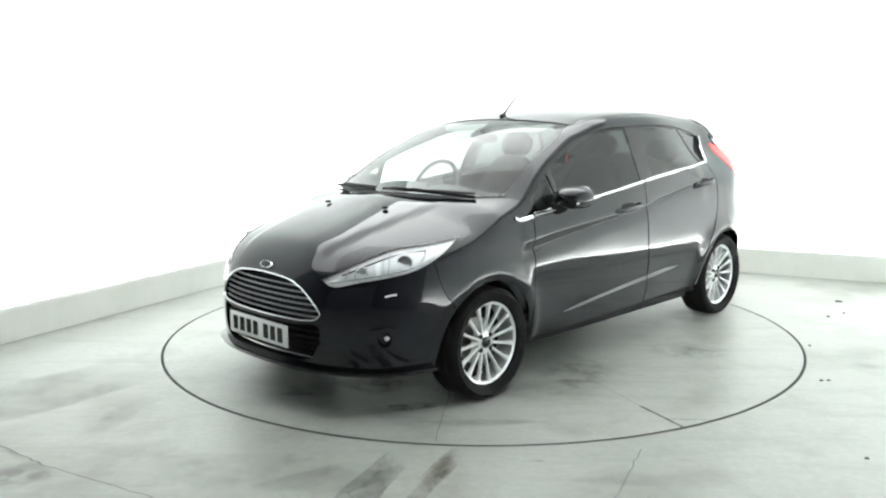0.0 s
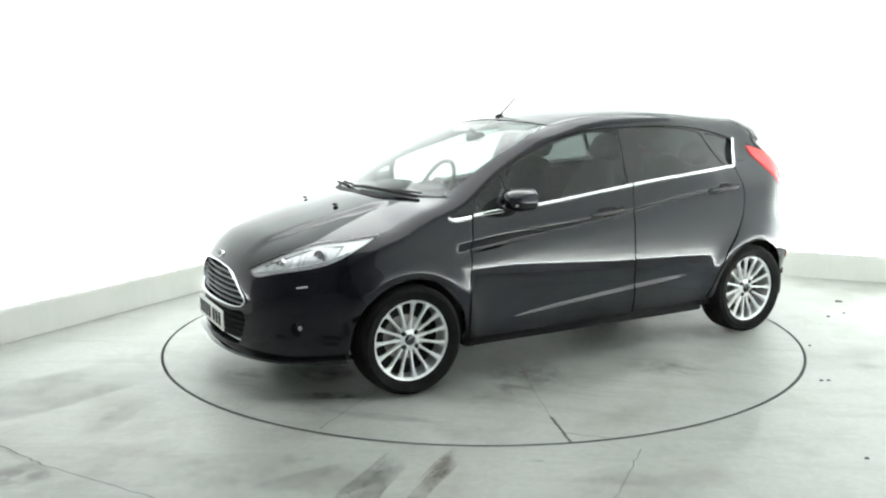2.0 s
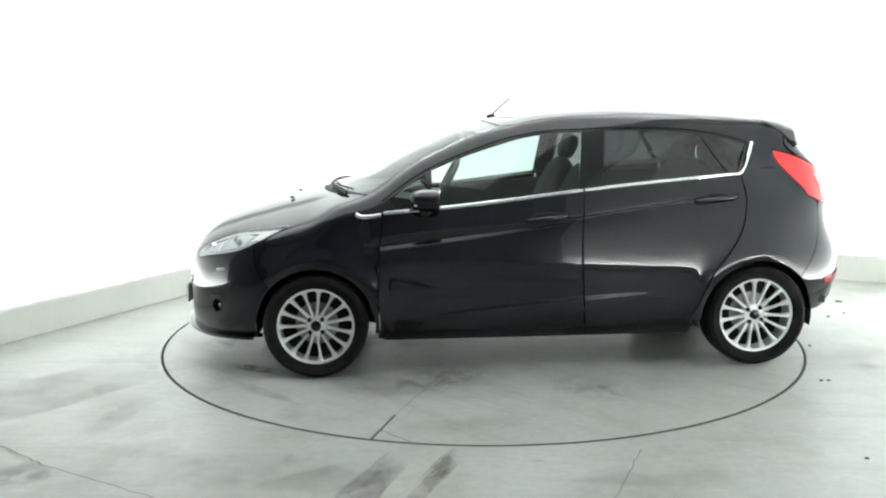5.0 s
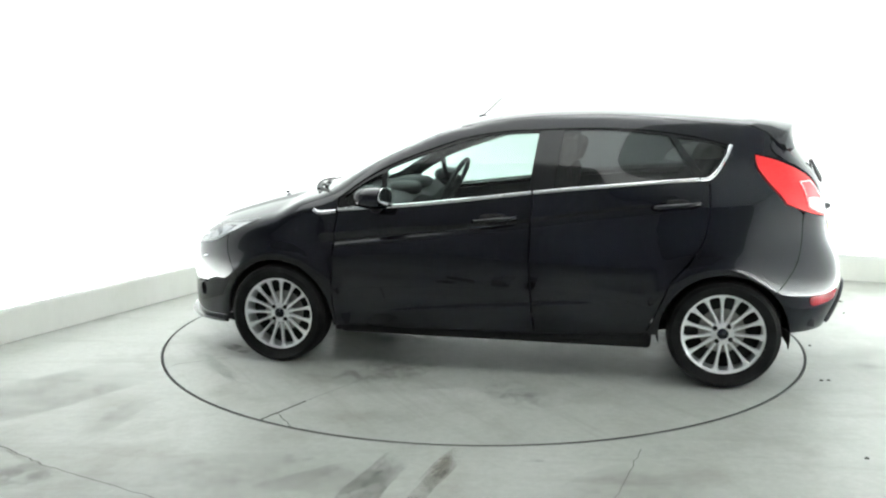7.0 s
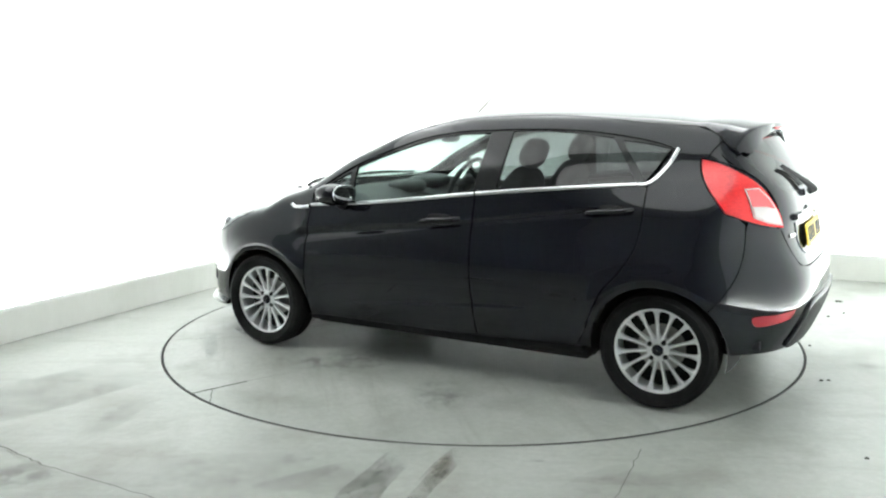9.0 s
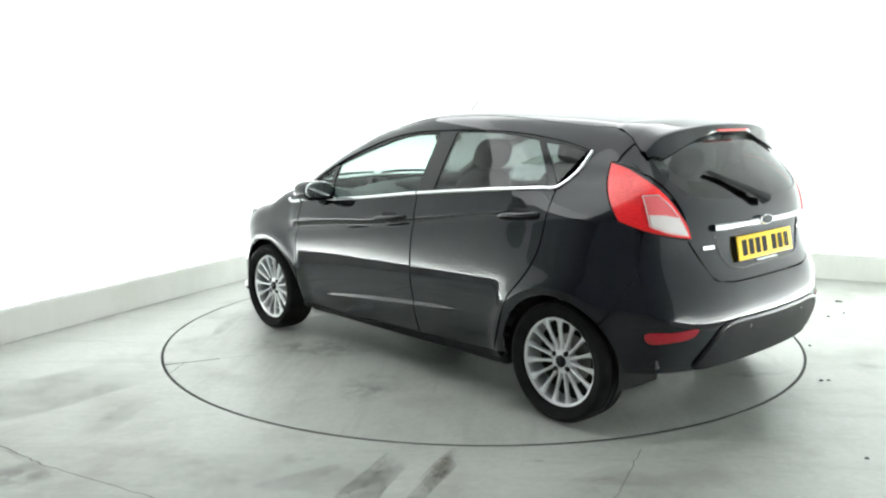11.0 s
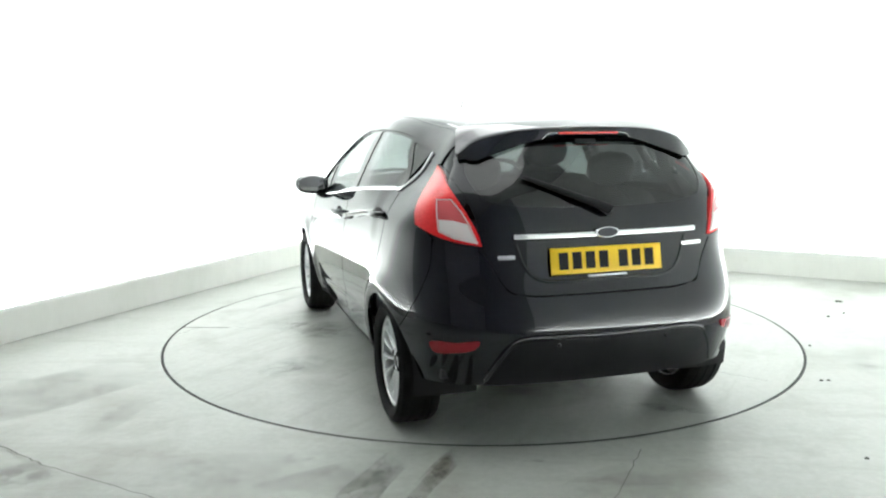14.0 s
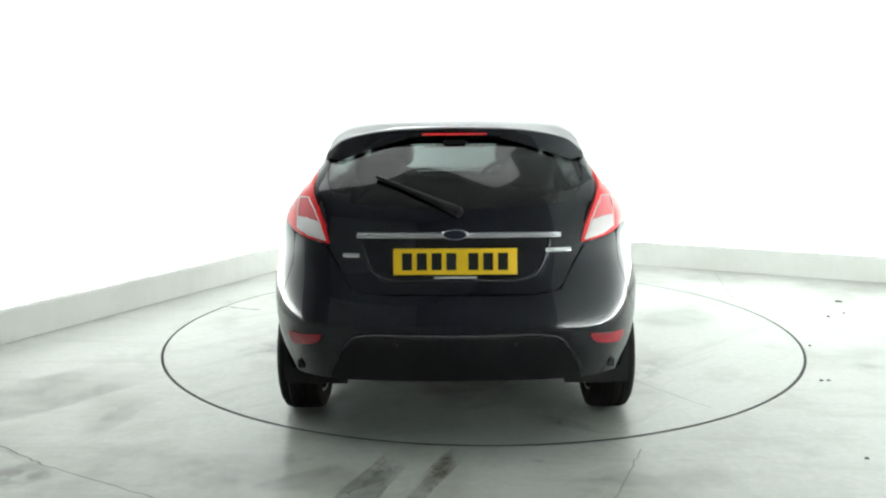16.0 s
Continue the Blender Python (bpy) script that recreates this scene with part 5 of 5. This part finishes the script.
# ---- wheels ----
def build_wheel():
    """One wheel, axle along y, outer face to +y."""
    bm = bmesh.new()
    revolve(bm, [(0.201, -0.09), (0.203, -0.02), (0.197, 0.02), (0.197, 0.05), (0.199, 0.062), (0.205, 0.067), (0.2125, 0.068), (0.2125, 0.060), (0.206, 0.052), (0.205, -0.09)], 72, True)
    w = part("wheel", bm, M_SILVER, car, "silver multi-spoke alloy wheel with a black tyre")
    bm = bmesh.new()
    revolve(bm, [(0.206, -0.085), (0.225, -0.098), (0.255, -0.102), (0.278, -0.092), (0.286, -0.075), (0.288, -0.055), (0.2835, -0.053), (0.2835, -0.045), (0.288, -0.043), (0.289, -0.012), (0.284, -0.010), (0.284, 0.0),
                 (0.289, 0.002), (0.288, 0.033), (0.283, 0.035), (0.283, 0.045), (0.288, 0.047), (0.286, 0.068), (0.278, 0.085), (0.262, 0.094), (0.259, 0.0975), (0.255, 0.0955), (0.23, 0.092), (0.216, 0.082), (0.21, 0.06)], 96)
    part("tyre", bm, M_RUBBER, w, "black low-profile tyre")
    bm = bmesh.new()
    revolve(bm, [(0.001, -0.03), (0.135, -0.03), (0.135, -0.045), (0.2, -0.045)], 48)
    part("brake_disc", bm, M_STEEL, w, "steel brake disc")
    # black sheet behind the spokes paints in the shade of the rim's inside
    bm = bmesh.new()
    revolve(bm, [(0.12, -0.026), (0.2005, -0.04), (0.2005, -0.085)], 48)
    part("rim_shade", bm, M_DARK, w)
    spoke = None
    for k in range(15):
        a = 2 * math.pi * k / 15
        if spoke is None:
            bm = bmesh.new()
            rows = []
            for r, hw, y, th in ((0.045, 0.009, 0.044, 0.035), (0.072, 0.0085, 0.046, 0.026), (0.10, 0.0068, 0.05, 0.018), (0.145, 0.0072, 0.056, 0.016), (0.182, 0.0105, 0.060, 0.017), (0.196, 0.018, 0.062, 0.02), (0.203, 0.028, 0.062, 0.022)):
                rows.append([bm.verts.new(q) for q in ((r, y - th, -hw * 1.15), (r, y - 0.006, -hw), (r, y - 0.001, -hw * 0.6), (r, y, 0), (r, y - 0.001, hw * 0.6), (r, y - 0.006, hw), (r, y - th, hw * 1.15))])
            for r0, r1 in zip(rows, rows[1:]):
                for j in range(6):
                    bm.faces.new((r0[j], r0[j + 1], r1[j + 1], r1[j]))
                bm.faces.new((r0[6], r0[0], r1[0], r1[6]))
            bmesh.ops.recalc_face_normals(bm, faces=bm.faces)
            ob = spoke = part("spoke", bm, M_SILVER, w)
        else:
            ob = new("spoke", spoke.data)
            ob.parent = w
        ob.matrix_basis = Matrix.Rotation(a, 4, "Y")
    bm = bmesh.new()
    revolve(bm, [(0.062, 0.0), (0.062, 0.036), (0.055, 0.046), (0.036, 0.050), (0.034, 0.046), (0.001, 0.047)], 40)
    part("hub", bm, M_SILVER, w)
    bm = bmesh.new()
    revolve(bm, [(0.029, 0.044), (0.029, 0.0495), (0.026, 0.0515), (0.001, 0.052)], 32)
    part("hub_cap", bm, M_BADGE, w, "plain dark centre cap")
    for k in range(4):
        a = 2 * math.pi * (k + 0.5) / 4
        bm = bmesh.new()
        revolve(bm, [(0.0125, 0.03), (0.0125, 0.0515), (0.0105, 0.0525), (0.001, 0.0525)], 14)
        bmesh.ops.transform(bm, matrix=Matrix.Translation((0.049 * math.cos(a), 0.0, 0.049 * math.sin(a))), verts=bm.verts)
        part("wheel_bolt", bm, M_DARK, w, "dark recessed wheel bolt")
    return w


wheel = build_wheel()
WY = 0.766
wheel.matrix_basis = pose(HUB_X, WY, 0.2895)
WY_REAR = 0.738
for x, wy, s, spin in ((-HUB_X, WY_REAR, 1, 9), (HUB_X, WY, -1, 17), (-HUB_X, WY_REAR, -1, 5)):
    copy_thing(wheel, pose(x, wy * s, 0.2895) @ pose(0, 0, 0, 0, 0, 0 if s > 0 else 180) @ pose(0, 0, 0, 0, spin, 0))

# wheel wells and underside
for hx in (HUB_X, -HUB_X):
    for s in (1, -1):
        bm = bmesh.new()
        seg = 24
        rows = []
        for i in range(seg + 1):
            a = radians(-12 + 204 * i / seg)
            rows.append([bm.verts.new((hx + r * math.cos(a), y, HUB_Z + r * math.sin(a))) for r, y in ((0.330, 0.79), (0.343, 0.66), (0.343, 0.50), (0.02, 0.48))])
        for r0, r1 in zip(rows, rows[1:]):
            for j in range(3):
                bm.faces.new((r0[j], r0[j + 1], r1[j + 1], r1[j]))
        bmesh.ops.remove_doubles(bm, verts=bm.verts, dist=0.001)
        bmesh.ops.recalc_face_normals(bm, faces=bm.faces)
        part("wheel_arch_liner", bm if s > 0 else flipped(bm), M_DARK, car, "matt black wheel arch liner")
bm = bmesh.new()
add_box(bm, (-1.62, -0.48, 0.27), (1.75, 0.48, 0.36), 0.03)
add_box(bm, (-0.88, -0.76, 0.18), (0.88, 0.76, 0.33), 0.02)
add_box(bm, (1.55, -0.45, 0.235), (1.85, 0.45, 0.30), 0.02)
# box added behind the intake to block floor light coming through its gap
add_box(bm, (1.60, -0.38, 0.24), (1.925, 0.38, 0.46), 0.02)
add_box(bm, (-1.76, -0.58, 0.345), (-1.58, 0.58, 0.45), 0.02)
part("underbody", bm, M_DARK, car, "dark underside with an added blocking box behind the intake", smooth=False)

# ---- cabin ----
bm = bmesh.new()
add_box(bm, (-1.70, -0.70, 0.33), (0.95, 0.70, 0.37), 0.0)
part("cabin_floor", bm, M_CABIN, car, smooth=False)
inner_low = run("L", [(0.85, 0.34), (0.3, 0.34), (-0.8, 0.36), (-0.85, 0.36)], [(-0.9, 0.5), (-1.06, 0.71), (-1.25, 0.71), (-1.45, 0.66)], [(-1.5, 0.66), (-1.5, 0.9), (-1.42, 1.05)], belt(-1.15, 0.85, -0.02), [(0.86, 0.85), (0.86, 0.4)])
both("door_lining", [panel_data("L", inner_low, off=-0.06, depth=0.0, step=0.06)], M_CABIN, car, "dark cloth door lining")
bm = bmesh.new()
add_box(bm, (-1.70, -0.55, 0.6), (-1.12, 0.55, 0.93), 0.03)
part("parcel_shelf", bm, M_CABIN, car, "dark parcel shelf behind the rear seats")
hl_half = np.vstack([run("T", [(0.2, 0.0), (0.17, 0.3), (0.12, 0.48)]), run("T", [(-0.1, 0.50), (-0.6, 0.51), (-1.0, 0.50), (-1.3, 0.47)]), run("T", [(-1.36, 0.3), (-1.38, 0.0)])])
skin("headlining", [panel_data("T", np.vstack([hl_half, mir(hl_half)[1:-1]]), off=-0.04, depth=0.0, step=0.06)], M_HEAD, car, "pale fabric headlining")
bm = bmesh.new()
prof = [(1.12, 0.60), (1.12, 0.93), (0.98, 0.955), (0.80, 0.965), (0.66, 0.945), (0.60, 0.90), (0.60, 0.80), (0.68, 0.62)]
rows = [[bm.verts.new((x, y, z + (0.02 * math.cos(y * 9) if z > 0.85 else 0))) for x, z in prof] for y in np.linspace(-0.70, 0.70, 29)]
for r0, r1 in zip(rows, rows[1:]):
    for j in range(len(prof)):
        bm.faces.new((r0[j], r0[(j + 1) % len(prof)], r1[(j + 1) % len(prof)], r1[j]))
bm.faces.new(rows[0])
bm.faces.new(rows[-1][::-1])
bmesh.ops.recalc_face_normals(bm, faces=bm.faces)
dash = part("dashboard", bm, M_DASH, car, "soft black dashboard")
bm = bmesh.new()
blob(bm, (0.74, -0.36, 0.975), (0.12, 0.17, 0.045), 2.6)
part("instrument_hood", bm, M_DASH, dash)
bm = bmesh.new()
blob(bm, (0.70, 0.0, 0.96), (0.10, 0.14, 0.05), 3.0)
part("display_binnacle", bm, M_DASH, dash)
tilt = Matrix.Translation((0.45, -0.36, 0.965)) @ Matrix.Rotation(radians(-28), 4, "Y")
bm = bmesh.new()
ring_pts = [tilt @ Vector((0, 0.185 * math.cos(2 * math.pi * k / 40), 0.185 * math.sin(2 * math.pi * k / 40))) for k in range(41)]
tube(bm, ring_pts, [0.016] * 41, 10)
steering = part("steering_wheel", bm, M_DASH, car, "black three-spoke steering wheel")
bm = bmesh.new()
blob(bm, (0, 0, 0), (0.03, 0.07, 0.065), 2.6, m=None)
for a in (0, 180, 270):
    tube(bm, [(0.005, 0.05 * math.cos(radians(a)), 0.05 * math.sin(radians(a))), (0.0, 0.18 * math.cos(radians(a)), 0.18 * math.sin(radians(a)))], [0.02, 0.013], 8)
bmesh.ops.transform(bm, matrix=tilt, verts=bm.verts)
part("steering_hub", bm, M_DASH, steering)


def seat(x, y, w, rear=False):
    bm = bmesh.new()
    blob(bm, (x + 0.02, y, 0.52), (0.27, w, 0.10), 3.5)
    blob(bm, (x + 0.02, y, 0.46), (0.24, w * 0.9, 0.09), 4.0)
    ob = part("seat", bm, M_CABIN, car, "charcoal cloth car seat")
    lean = Matrix.Rotation(radians(-22), 4, "Y")
    bm = bmesh.new()
    blob(bm, (x - 0.34, y, 0.82), (0.085, w, 0.34), 3.4, 28, 18, lean)
    for v in bm.verts:
        v.co.y = y + (v.co.y - y) * (1.0 - 0.22 * sstep(0.8, 1.15, v.co.z))
    part("backrest", bm, M_CABIN, ob)
    for yo in ((0,) if not rear else (-0.36, 0.36)):
        bm = bmesh.new()
        blob(bm, (x - 0.49, y + yo, 1.215 if not rear else 1.16), (0.055, 0.125, 0.085), 2.8, 24, 14, lean)
        tube(bm, [(x - 0.47, y + yo - 0.05, 1.10), (x - 0.485, y + yo - 0.05, 1.19)], [0.007, 0.007], 8)
        tube(bm, [(x - 0.47, y + yo + 0.05, 1.10), (x - 0.485, y + yo + 0.05, 1.19)], [0.007, 0.007], 8)
        part("headrest", bm, M_CABIN, ob)
    return ob


seat(0.10, 0.36, 0.245)
seat(0.10, -0.36, 0.245)
seat(-0.68, 0.0, 0.60, True)
bm = bmesh.new()
blob(bm, (0.36, 0.0, 1.29), (0.014, 0.115, 0.034), 3.0)
tube(bm, [(0.36, 0, 1.31), (0.40, 0, 1.345)], [0.012, 0.014], 8)
part("rear_view_mirror", bm, M_DASH, car, "interior rear-view mirror")
for s in (1, -1):
    bm = bmesh.new()
    blob(bm, (0.21, 0.28 * s, 1.365), (0.10, 0.16, 0.010), 4.0, m=Matrix.Rotation(radians(22), 4, "Y"))
    part("sun_visor", bm, M_HEAD, car, "folded sun visor")


# ---- turning ----
TURN = [(0.0, 227.34), (0.5, 224.0), (1.0, 219.9), (1.5, 215.6), (2.0, 211.2), (2.5, 206.95), (3.0, 202.75), (3.5, 198.55), (4.0, 194.3),
        (5.25, 183.7), (6.5, 173.0), (7.5, 164.6), (8.5, 156.25), (9.0, 152.05), (10.25, 141.4), (11.5, 130.7), (12.5, 122.55), (13.5, 114.0),
        (14.0, 109.6), (14.5, 105.1), (15.0, 100.62), (15.5, 96.16), (16.0, 91.69)]


def motions():
    """The disc turns about its centre and carries the car round with it."""
    walk(turntable, [(t, pose(0, 0, 0, 0, 0, a - 227.34)) for t, a in TURN])
    walk(car, [(t, pose(0, 0, 0, 0, 0, a) @ pose(-0.244, 0.158, 0)) for t, a in TURN])


motions()
